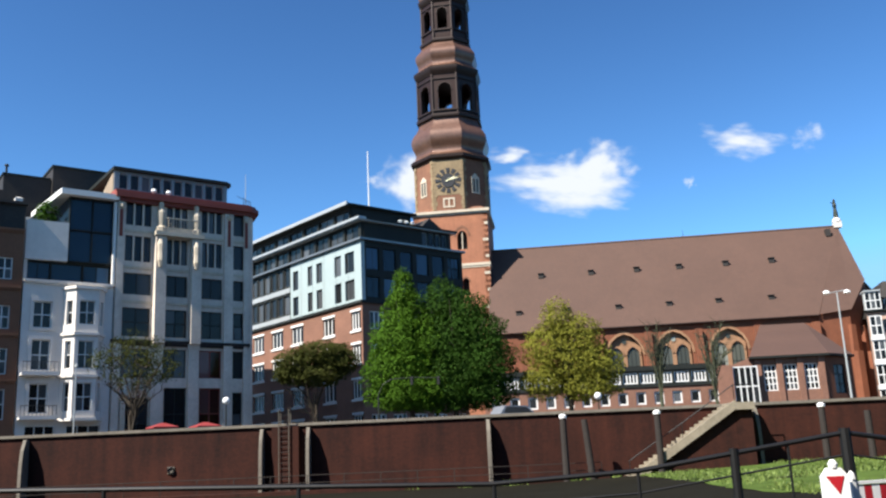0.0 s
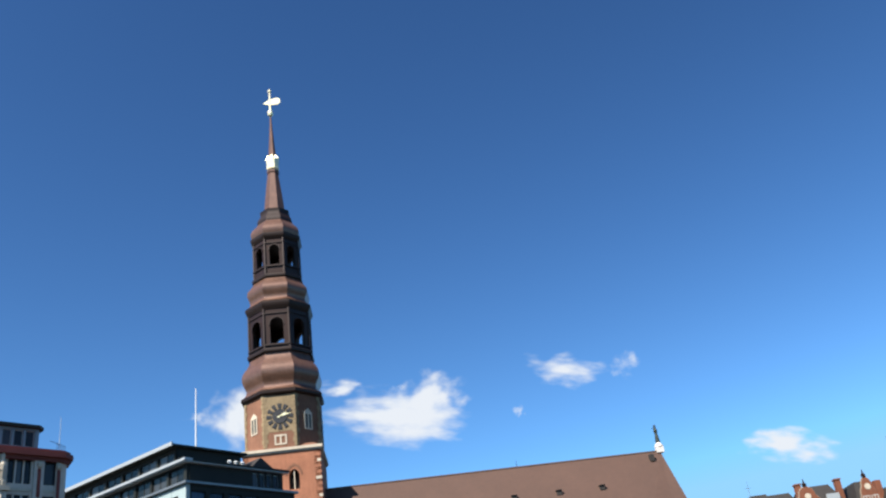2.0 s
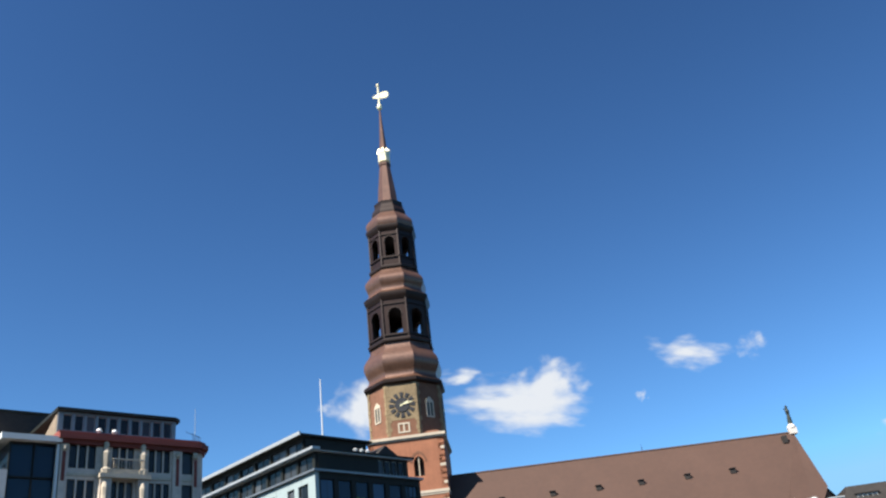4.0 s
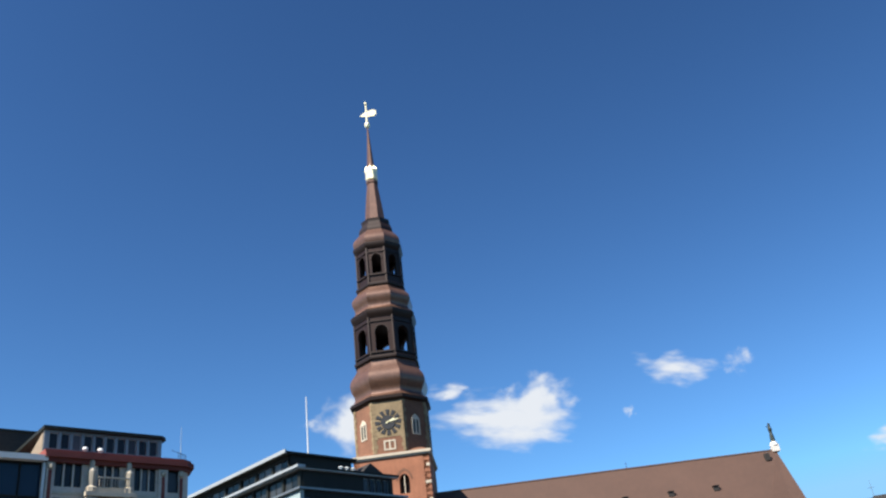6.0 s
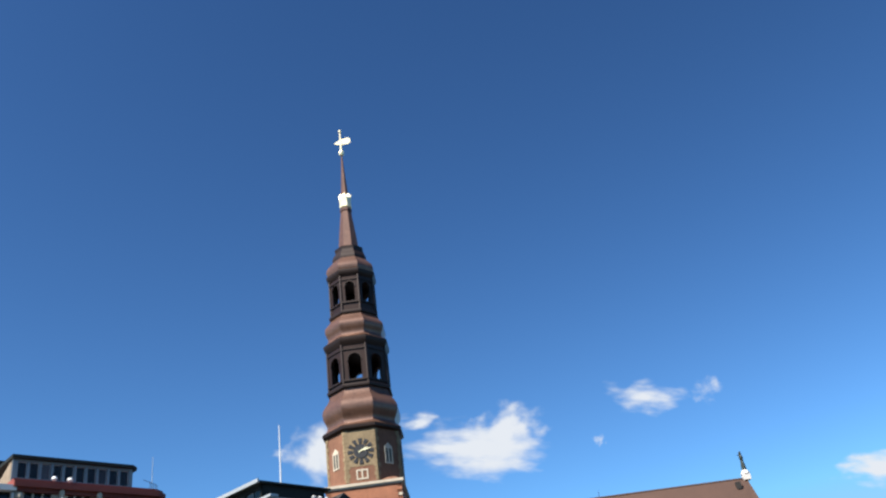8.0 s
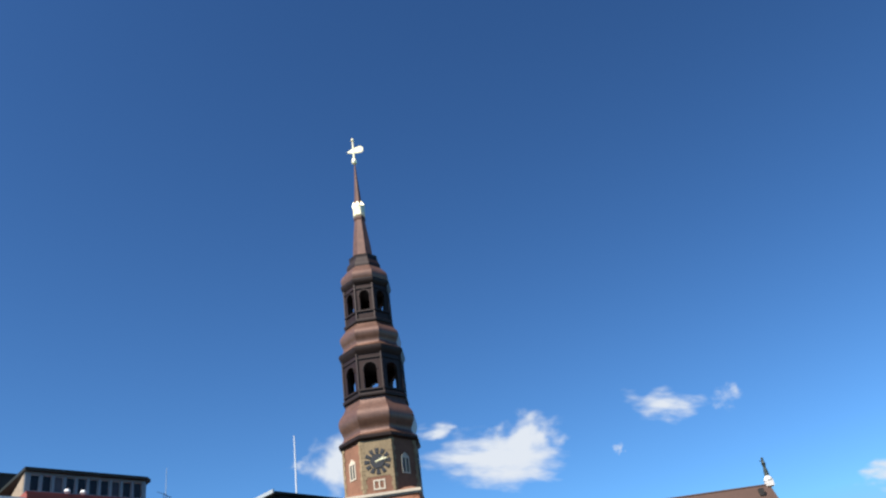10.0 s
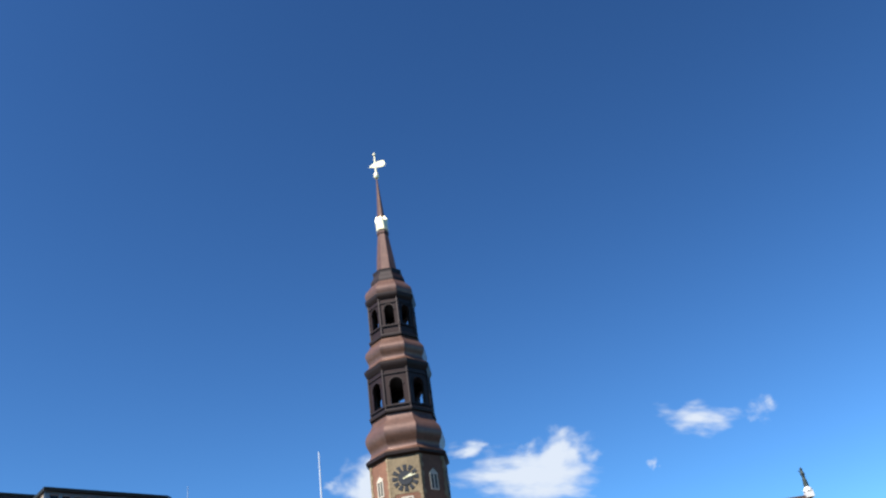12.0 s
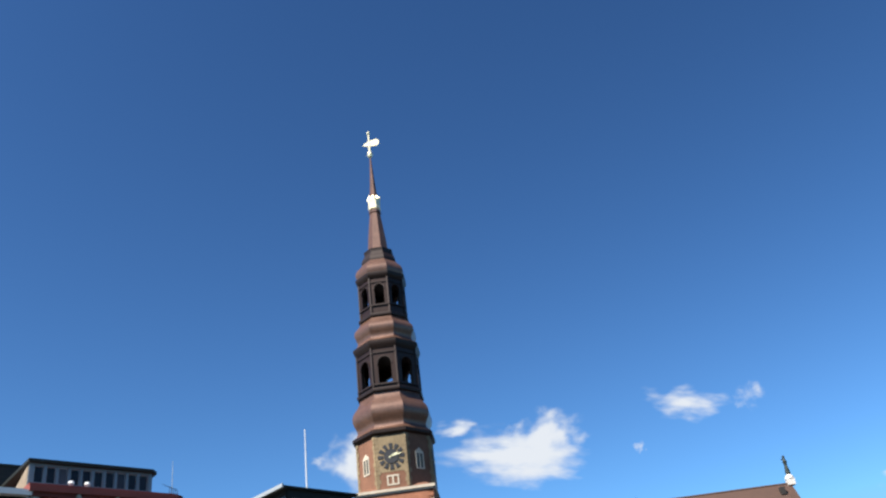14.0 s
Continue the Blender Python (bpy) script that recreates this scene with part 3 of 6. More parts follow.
    mm = Matrix.Translation((66.6, -4.5, 0)) @ Matrix.Rotation(radians(56), 4, "Z")
    box(bm, -0.6, 0.6, -1.6, 0.2, 0, 8, mm)
    prism(bm, [(-0.6, 8), (0.6, 8), (0.5, 17), (-0.5, 17)], -0.8, 0.2, mm)
    part("buttress", bm, brick_red, church)
    for bx, by, turn in ((60.1, -12.2, 25), (62.3, -10.1, 46)):
        bm = bm_new()
        mm = Matrix.Translation((bx, by, 0)) @ Matrix.Rotation(radians(turn), 4, "Z")
        box(bm, -0.5, 0.5, -1.3, 0.2, 0, 11, mm)
        prism(bm, [(-0.5, 11), (0.5, 11), (0.4, 15), (-0.4, 15)], -0.6, 0.2, mm)
        part("buttress", bm, brick_red, church)
    bm = bm_new()
    box(bm, E0, E1, HALF - 1, HALF, 0, EAVE)
    box(bm, E0, E0 + 1, -HALF, HALF, 0, EAVE)
    part("wall", bm, brick_red, church)
    # roof with a slight sag, eaves overhanging
    bm = bm_new()
    nx, ny = 30, 10
    for side in (-1, 1):
        g = []
        for i in range(nx + 1):
            x = E0 + (E1 - E0) * i / nx
            xr = E0 + (64.0 - E0) * i / nx
            row = []
            for j in range(ny + 1):
                k = j / ny
                sag = -0.12 * math.sin(math.pi * k) + 0.05 * noise.noise(Vector((x * 0.2, k * 3, side)))
                row.append(bm.verts.new((x + (xr - x) * k, side * (HALF + 0.55) * (1 - k), EAVE - 0.25 + (RIDGE - EAVE + 0.25) * k + sag)))
            g.append(row)
        for a, b in zip(g, g[1:]):
            for j in range(ny):
                bm.faces.new((a[j], b[j], b[j + 1], a[j + 1]))
    top = bm.verts.new((64.0, 0, RIDGE))
    a1, ab, a2, a3, a4 = (bm.verts.new(p) for p in ((E1 + 0.1, -HALF - 0.5, EAVE - 0.2), (60.4, -12.8, 17.25), (64.2, -8.8, 22.2), (64.2, 8.8, 22.2), (E1 + 0.1, HALF + 0.5, EAVE - 0.2)))
    bm.faces.new((top, a1, ab))
    bm.faces.new((top, ab, a2))
    bm.faces.new((top, a2, a3))
    bm.faces.new((top, a3, a4))
    part("roof", bm, tiles, church, "brown tiled roof, slightly uneven")
    bm = bm_new()
    box(bm, 10, E1, -HALF - 0.62, -HALF - 0.42, EAVE - 0.42, EAVE - 0.26)
    part("gutter", bm, copper_dark, church)
    bm = bm_new()
    rod(bm, (E0, 0, RIDGE + 0.02), (64.0, 0, RIDGE + 0.02), 0.16, n=8)
    part("ridge", bm, tiles, church)
    for k, (n, xs) in enumerate(((4.9, (14.6, 22.8, 30.2, 37, 44.4, 51.6)), (10.5, (10.8, 18.4, 26.4, 34.2, 41.7, 49.6)))):
        z = RIDGE - (RIDGE - EAVE) * n / HALF
        for x in xs:
            bm = bm_new()
            mm = Matrix.Translation((x, -n - 0.1, z))
            prism(bm, [(-0.42, -0.35), (0.42, -0.35), (0.42, 0.3), (0, 0.52), (-0.42, 0.3)], -0.35, 0.9, mm)
            d = part("dormer", bm, slate, church, "small dark roof vent")
            bm = bm_new()
            box(bm, -0.5, 0.5, -0.55, 0.9, 0.42, 0.5, mm)
            part("cover", bm, slate, d)
    bm = bm_new()
    rod(bm, (38.9, 0, RIDGE), (38.9, 0, RIDGE + 1.2), 0.06, 0.02, 6)
    part("finial", bm, copper_dark, church)
    bm = bm_new()
    box(bm, 61.5, 62.3, -1.8, -1.0, 31.0, 32.2)
    part("vent", bm, slate, church)
    # ridge end: white pedestal
    bm = bm_new()
    box(bm, 63.4, 64.6, -0.6, 0.6, RIDGE - 0.3, RIDGE + 0.7)
    turned(bm, [(RIDGE + 0.7, 0.75), (RIDGE + 1.0, 0.7), (RIDGE + 1.5, 0.3)], 8, cx=64.0)
    part("pedestal", bm, white_plaster, church, "white painted pedestal")


def ridge_statue():
    m = CH @ Matrix.Translation((64.0, 0, RIDGE + 1.5))
    bm = bm_new()
    turned(bm, [(0, 0.42), (0.9, 0.34), (1.5, 0.24), (2.1, 0.36), (2.5, 0.2), (2.7, 0.2), (2.95, 0.22), (3.15, 0.08)], 10)
    rod(bm, (0.25, 0, 2.1), (-0.55, -0.1, 2.6), 0.1, 0.08, 6)
    ob = part("statue", bm, bronze, None, "", m)
    tagged(ob, "small dark bronze figure on the white pedestal", "statue")


def octo(bm, prof):
    turned(bm, prof, 8, math.pi / 8)


def tower():
    T = church
    A = 0.958  # apothem of an octagon for a unit half width seen from the front
    # square shaft
    s = 6.3
    bm = bm_new()
    for k, (m, cx) in enumerate((Matrix.Rotation(radians(90 * q), 4, "Z"), 0) for q in range(4)):
        if k in (0, 3):
            arch_wall(bm, -s, s, 0, 28.4, -s, -s + 1, 2.2 if k == 0 else 0, 1.1, 24.4, 26.6, 0.3, m)
            wall_cells(bm, -s, s, 28.4, 30.1, -s, -s + 1, [], m)
            arch_wall(bm, -s, s, 30.1, 38.6, -s, -s + 1, 1.9 if k == 0 else 0, 1.7, 32.2, 34.4, 0.3, m)
        else:
            box(bm, -s, s, -s, -s + 1, 0, 38.6, m)
    part("tower_shaft", bm, shaft_brick, T, "red brick square tower shaft")
    # sheet painted dark for the belfry's unlit inside
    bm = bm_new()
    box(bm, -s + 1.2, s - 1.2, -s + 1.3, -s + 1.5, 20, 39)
    part("belfry_dark_backing", bm, dark_inside, T)
    bm = bm_new()
    box(bm, 1.82, 1.98, -s + 0.2, -s + 0.5, 32.2, 35.4)
    part("mullion", bm, sand_trim, T)
    bm = bm_new()
    arch_band(bm, 1.9, 2.2, 34.5, 0.4, 0.3, -s - 0.06, -s - 0.003)
    part("arch_moulding", bm, brick_pale, T)
    bm = bm_new()
    arch_band(bm, 2.2, 1.1, 26.6, 0.3, 0.22, -s - 0.06, -s - 0.003)
    part("arch_moulding", bm, brick_pale, T)
    for z, d in ((29.3, 0.18), (38.6, 0.4)):
        bm = bm_new()
        box(bm, -s - d, s + d, -s - d, s + d, z, z + 0.45)
        box(bm, -s - d * 0.5, s + d * 0.5, -s - d * 0.5, s + d * 0.5, z - 0.3, z)
        part("string_course", bm, sand_trim, T, "pale stone string course")
    # corner quoins
    for i in range(20):
        bm = bm_new()
        l = 0.9 if i % 2 else 0.55
        box(bm, s - l, s + 0.03, -s - 0.03, -s + l, 19.2 + i * 0.95, 19.2 + i * 0.95 + 0.45)
        part("quoin", bm, shaft_brick if i % 3 else sand_trim, T)
    # broaches at the foot of the octagon
    bm = bm_new()
    turned(bm, [(39.05, s * 1.414), (39.8, 7.3)], 4, math.pi / 4)
    part("broach_roof", bm, brick_pale, T)
    # brick octagon
    R = 6.55 / 0.964
    bm = bm_new()
    octo(bm, [(39.0, R + 0.1), (48.4, R)])
    part("octagon", bm, brick_pale, T, "pale red brick octagon under the spire")
    ap = R * math.cos(math.pi / 8)
    half_side = R * math.sin(math.pi / 8)
    rnd_q = random.Random(5)
    for i in range(8):
        m = Matrix.Rotation(radians(45 * i), 4, "Z")
        for sx in (-1, 1):
            for k in range(12):
                bm = bm_new()
                w = (0.5 if k % 2 else 0.28) + rnd_q.uniform(0, 0.18)
                xa, xb = sorted((sx * (half_side + 0.02), sx * (half_side - w)))
                box(bm, xa, xb, -ap - 0.13, -ap + 0.05, 39.3 + k * 0.75, 39.3 + k * 0.75 + 0.7, m)
                part("quoin", bm, clock_stone, T)
    for i in range(8):
        m = Matrix.Rotation(radians(45 * i), 4, "Z")
        if i in (0, 2, 4, 6):
            bm = bm_new()
            box(bm, -2.5, 2.5, -ap - 0.1, -ap + 0.05, 41.9, 48.1, m)
            part("clock_panel", bm, clock_stone, T, "weathered pale stone clock panel")
            face = clock_face(m @ Matrix.Translation((0, -ap - 0.1, 44.45)))
            wz, ww, wh = 39.9, 1.5, 1.2
        else:
            wz, ww, wh = 42.5, 1.2, 2.4
        bm = bm_new()
        wall_cells(bm, -ww / 2 - 0.25, ww / 2 + 0.25, wz - 0.25, wz + wh + 0.25, -ap - 0.16, -ap + 0.02,
                   [(-ww / 2, -0.12, wz, wz + wh), (0.12, ww / 2, wz, wz + wh)], m)
        if i % 2:
            prism(bm, [(-ww / 2 - 0.25, wz + wh + 0.25), (ww / 2 + 0.25, wz + wh + 0.25), (0, wz + wh + 1.0)], -ap - 0.16, -ap + 0.02, m)
        fr = part("window_frame", bm, sand_trim, T)
        bm = bm_new()
        box(bm, -ww / 2 - 0.05, ww / 2 + 0.05, -ap - 0.06, -ap + 0.01, wz - 0.05, wz + wh + 0.05, m)
        part("pane", bm, glass_church, fr)
    # copper stages; profiles of (height above the street, half width)
    def stage(name, prof, mat, label=""):
        bm = bm_new()
        octo(bm, [(z - STREET, r / 0.964) for z, r in prof])
        part(name, bm, mat, T, label, None, True)
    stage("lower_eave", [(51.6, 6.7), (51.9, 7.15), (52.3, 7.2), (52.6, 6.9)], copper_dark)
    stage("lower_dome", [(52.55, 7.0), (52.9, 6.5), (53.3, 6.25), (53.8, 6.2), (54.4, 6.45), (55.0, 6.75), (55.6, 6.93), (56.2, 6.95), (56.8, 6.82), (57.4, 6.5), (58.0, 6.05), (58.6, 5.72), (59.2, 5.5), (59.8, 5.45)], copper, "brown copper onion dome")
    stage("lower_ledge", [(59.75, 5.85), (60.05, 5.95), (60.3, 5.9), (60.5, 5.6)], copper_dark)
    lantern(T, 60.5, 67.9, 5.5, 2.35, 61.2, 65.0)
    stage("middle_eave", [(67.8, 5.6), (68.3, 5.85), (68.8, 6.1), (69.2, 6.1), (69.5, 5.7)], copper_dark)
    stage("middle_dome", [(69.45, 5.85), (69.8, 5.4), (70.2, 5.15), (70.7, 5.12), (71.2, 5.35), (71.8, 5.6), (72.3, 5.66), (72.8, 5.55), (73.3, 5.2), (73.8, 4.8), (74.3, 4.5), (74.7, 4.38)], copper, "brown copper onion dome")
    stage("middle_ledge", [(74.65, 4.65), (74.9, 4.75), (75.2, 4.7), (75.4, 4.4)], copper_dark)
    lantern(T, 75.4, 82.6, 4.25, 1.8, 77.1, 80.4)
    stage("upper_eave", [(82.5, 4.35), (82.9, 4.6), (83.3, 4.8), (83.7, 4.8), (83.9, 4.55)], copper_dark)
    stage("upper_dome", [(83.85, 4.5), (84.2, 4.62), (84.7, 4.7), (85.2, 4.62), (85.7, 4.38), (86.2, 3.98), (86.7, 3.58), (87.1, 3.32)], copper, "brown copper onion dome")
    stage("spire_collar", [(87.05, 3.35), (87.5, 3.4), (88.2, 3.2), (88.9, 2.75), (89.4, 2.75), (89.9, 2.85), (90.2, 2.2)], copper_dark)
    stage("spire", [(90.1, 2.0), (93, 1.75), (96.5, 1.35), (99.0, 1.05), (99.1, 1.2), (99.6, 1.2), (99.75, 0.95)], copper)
    bm = bm_new()
    octo(bm, [(99.7 - STREET, 0.95), (100.0 - STREET, 1.25), (101.0 - STREET, 1.2), (101.9 - STREET, 1.25), (102.4 - STREET, 1.3), (102.5 - STREET, 0.8)])
    for i in range(8):
        a = math.pi / 4 * i
        turned(bm, [(102.2 - STREET, 0.26), (102.7 - STREET, 0.24), (103.1 - STREET, 0.08)], 5, 0, 1.05 * math.cos(a), 1.05 * math.sin(a))
    part("crown", bm, gold, T, "gilded crown round the spire")
    stage("needle", [(102.4, 0.8), (105.4, 0.6), (109.4, 0.33), (112.9, 0.14)], copper)
    bm = bm_new()
    z = 112.9 - STREET
    turned(bm, [(z, 0.1), (z + 0.3, 0.45), (z + 0.8, 0.6), (z + 1.3, 0.45), (z + 1.6, 0.15)], 10)
    rod(bm, (0, 0, z + 1.5), (0, 0, z + 6.0), 0.24, 0.16, 6)
    turned(bm, [(z + 5.9, 0.1), (z + 6.2, 0.33), (z + 6.6, 0.33), (z + 6.9, 0.08)], 8)
    part("cross_staff", bm, gold, T, "gilded staff and ball")
    # plate made oversized: the bloom of the bright gilding is put into its shape
    bm = bm_new()
    prism(bm, [(-1.4, z + 3.3), (0.0, z + 2.95), (1.6, z + 3.0), (2.05, z + 3.4), (2.05, z + 4.3), (1.5, z + 4.65), (0.0, z + 4.3), (-0.9, z + 3.75)], -0.08, 0.08)
    part("weathervane", bm, gold, T, "gilded weathervane plate")


def lantern(T, z0, z1, r, ow, sill, spring):
    """An open octagonal stage: eight arched panels, sills and capitals."""
    R = r / 0.964
    ap, side = R * math.cos(math.pi / 8), 2 * R * math.sin(math.pi / 8)
    a, b = z0 - STREET, z1 - STREET
    for i in range(8):
        m = Matrix.Rotation(radians(45 * i), 4, "Z")
        bm = bm_new()
        arch_wall(bm, -side / 2, side / 2, a, b, -ap, -ap + 0.7, 0, ow, sill - STREET, spring - STREET, 0.0, m)
        p = part("lantern_panel", bm, copper_shade, T)
        bm = bm_new()
        arch_band(bm, 0, ow, spring - STREET, 0.0, 0.2, -ap - 0.08, -ap - 0.003, m)
        box(bm, -ow / 2 - 0.25, -ow / 2, -ap - 0.1, -ap - 0.003, spring - STREET - 0.3, spring - STREET, m)
        box(bm, ow / 2, ow / 2 + 0.25, -ap - 0.1, -ap - 0.003, spring - STREET - 0.3, spring - STREET, m)
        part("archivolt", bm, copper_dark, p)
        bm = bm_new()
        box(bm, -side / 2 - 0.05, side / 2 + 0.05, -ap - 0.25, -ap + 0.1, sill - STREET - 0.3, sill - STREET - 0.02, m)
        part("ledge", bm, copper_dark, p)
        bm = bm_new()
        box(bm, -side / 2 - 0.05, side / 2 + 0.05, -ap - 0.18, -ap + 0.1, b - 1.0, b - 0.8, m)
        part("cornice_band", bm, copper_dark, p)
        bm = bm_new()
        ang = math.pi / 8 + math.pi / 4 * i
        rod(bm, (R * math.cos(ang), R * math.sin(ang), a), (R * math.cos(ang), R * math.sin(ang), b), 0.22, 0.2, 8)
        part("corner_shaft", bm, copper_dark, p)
    bm = bm_new()
    turned(bm, [(a, R * 0.9), (a + 0.3, R * 0.9)], 8)
    part("lantern_floor", bm, copper_dark, T)
    bm = bm_new()
    turned(bm, [(b - 0.4, R * 0.9), (b - 0.05, R * 0.9)], 8)
    part("lantern_ceiling", bm, copper_dark, T)


def clock_face(m):
    bm = bm_new()
    def ring(r0, r1, y0, y1, n=48):
        for i in range(n):
            a, b = 2 * math.pi * i / n, 2 * math.pi * (i + 1) / n
            prism(bm, [(r0 * math.sin(a), r0 * math.cos(a)), (r1 * math.sin(a), r1 * math.cos(a)), (r1 * math.sin(b), r1 * math.cos(b)), (r0 * math.sin(b), r0 * math.cos(b))], y0, y1, m)
    n = 40
    prism(bm, [(1.22 * math.cos(2 * math.pi * i / n), 1.22 * math.sin(2 * math.pi * i / n)) for i in range(n)], -0.12, -0.003, m)
    dial = part("clock_dial", bm, clock_black, church, "black clock disc")
    for i in range(12):
        bm = bm_new()
        a = -math.pi / 6 * i
        mm = m @ Matrix.Rotation(a, 4, "Y")
        prism(bm, [(-0.22, 1.35), (0.22, 1.35), (0.34, 2.2), (-0.34, 2.2)], -0.1, -0.004, mm)
        part("hour_mark", bm, clock_black, dial)
    for a, l, w in ((13 / 60 * 360, 1.9, 0.09), (2.22 / 12 * 360 - 2, 1.3, 0.12)):
        bm = bm_new()
        mm = m @ Matrix.Rotation(radians(a), 4, "Y")
        prism(bm, [(-w, -0.4), (w, -0.4), (w, l * 0.8), (0, l), (-w, l * 0.8)], -0.2, -0.15, mm)
        part("clock_hand", bm, gold, dial, "gilded clock hand")
    return dial


church_body()
ridge_statue()
tower()


# ---- parish annexes before the church ----
def low_annex():
    t = thing("parish_hall", Matrix.Translation((4.0, 108.0, STREET)) @ Matrix.Rotation(radians(-2), 4, "Z"), "low flat-roofed brick annex with a dark clerestory band", "annex")
    L = 28.2
    rows = []
    for k in range(13):
        rows.append((0.8 + k * 2.1, 3.3, 1.15, 1.45, 1, 1))
    facade(t, Matrix.Identity(4), 0, L, 0, 5.3, rows, brick_orange, frame_mat=white_paint, bar=0.2)
    rows = [(0.3 + k * 2.0, 5.75, 1.75, 1.3, 4, 1) for k in range(14)]
    facade(t, Matrix.Translation((0, 0.5, 0)), 0, L, 5.3, 7.25, rows, dark_panel, 0.3, frame_mat=white_paint, bar=0.17)
    bm = bm_new()
    box(bm, -0.3, L + 0.2, 0.4, 12, 7.25, 7.8)
    part("roof_slab", bm, dark_panel, t)
    bm = bm_new()
    box(bm, 0, L, -0.15, 0.55, 5.3, 5.42)
    part("ledge", bm, dark_panel, t)
    bm = bm_new()
    box(bm, 0, L, 11.5, 12, 0, 7.25)
    box(bm, 0, 0.4, 0.5, 11.5, 0, 7.24)
    box(bm, L - 0.4, L, 0.5, 11.5, 0, 7.24)
    part("wall", bm, brick_orange, t)
    # glazed porch
    bm = bm_new()
    box(bm, L + 0.05, L + 0.5, -1.2, 0.2, 0, 7.3)
    box(bm, L - 1.2, L + 0.04, -1.2, -0.8, 0, 7.3)
    part("porch_pier", bm, brick_orange, t)
    window(t, Matrix.Translation((L + 0.52, -1.1, 0.2)), 2.9, 6.9, 4, 3, white_paint, glass, 0.14, "glazed_porch")
    bm = bm_new()
    box(bm, L + 0.52, L + 3.4, 2.0, 2.3, 0, 7.1)
    part("dark_room_backing", bm, dark_inside, t)


def sacristy():
    t = thing("sacristy", Matrix.Translation((35.6, 107.0, STREET)) @ Matrix.Rotation(radians(-4), 4, "Z"), "brick sacristy with white windows and a hipped brown roof", "annex")
    L = 8.1
    rows = [(0.95 + k * 2.35, 4.2, 1.5, 3.0, 3, 4) for k in range(3)] + [(1.1 + k * 2.35, 1.6, 1.2, 1.3, 2, 1) for k in range(3)]
    facade(t, Matrix.Identity(4), 0, L, 0, 8.3, rows, brick_orange, frame_mat=white_paint, bar=0.13)
    for k in range(4):
        bm = bm_new()
        box(bm, 0.05 + k * 2.4, 0.7 + k * 2.4, -0.25, -0.003, 0, 8.0)
        part("pilaster", bm, brick_orange, t)
    m = Matrix.Translation((L, 0, 0)) @ Matrix.Rotation(radians(38), 4, "Z")
    facade(t, m, 0.05, 5.2, 0, 8.3, [(1.4, 3.6, 2.2, 3.4, 2, 3)], brick_red, frame_mat=dark_panel, bar=0.12)
    bm = bm_new()
    box(bm, 0, 0.4, 0.46, 20, 0, 8.3)
    part("wall", bm, brick_orange, t)
    bm = bm_new()
    c = [bm.verts.new(p) for p in ((-0.6, -0.6, 8.2), (L + 0.3, -0.6, 8.2), (L + 4.4, 3.2, 8.2), (L + 6.0, 24, 8.2), (5.0, 24, 8.2))]
    r = [bm.verts.new(p) for p in ((7.2, 22.5, 14.7), (13.4, 22.5, 14.7))]
    for f in ((c[0], c[1], r[1], r[0]), (c[1], c[2], r[1]), (c[2], c[3], r[1]), (c[0], r[0], c[4])):
        bm.faces.new(f)
    part("roof", bm, tiles, t)
    bm = bm_new()
    slab(bm, [(-0.7, -0.7), (L + 0.35, -0.7), (L + 4.5, 3.1), (L + 6.0, 24), (5.0, 24)], 7.95, 8.18)
    part("eave", bm, dark_panel, t)


low_annex()
sacristy()


# ---- buildings west of the church ----
ROT36 = Matrix.Rotation(radians(36), 4, "Z")


def balcony_front(t, x0, x1, z, d, mat):
    bm = bm_new()
    box(bm, x0, x1, -d, -0.003, z, z + 0.22)
    box(bm, x0, x1, -d, -d + 0.12, z + 0.22, z + 0.32)
    return part("balcony_slab", bm, mat, t)


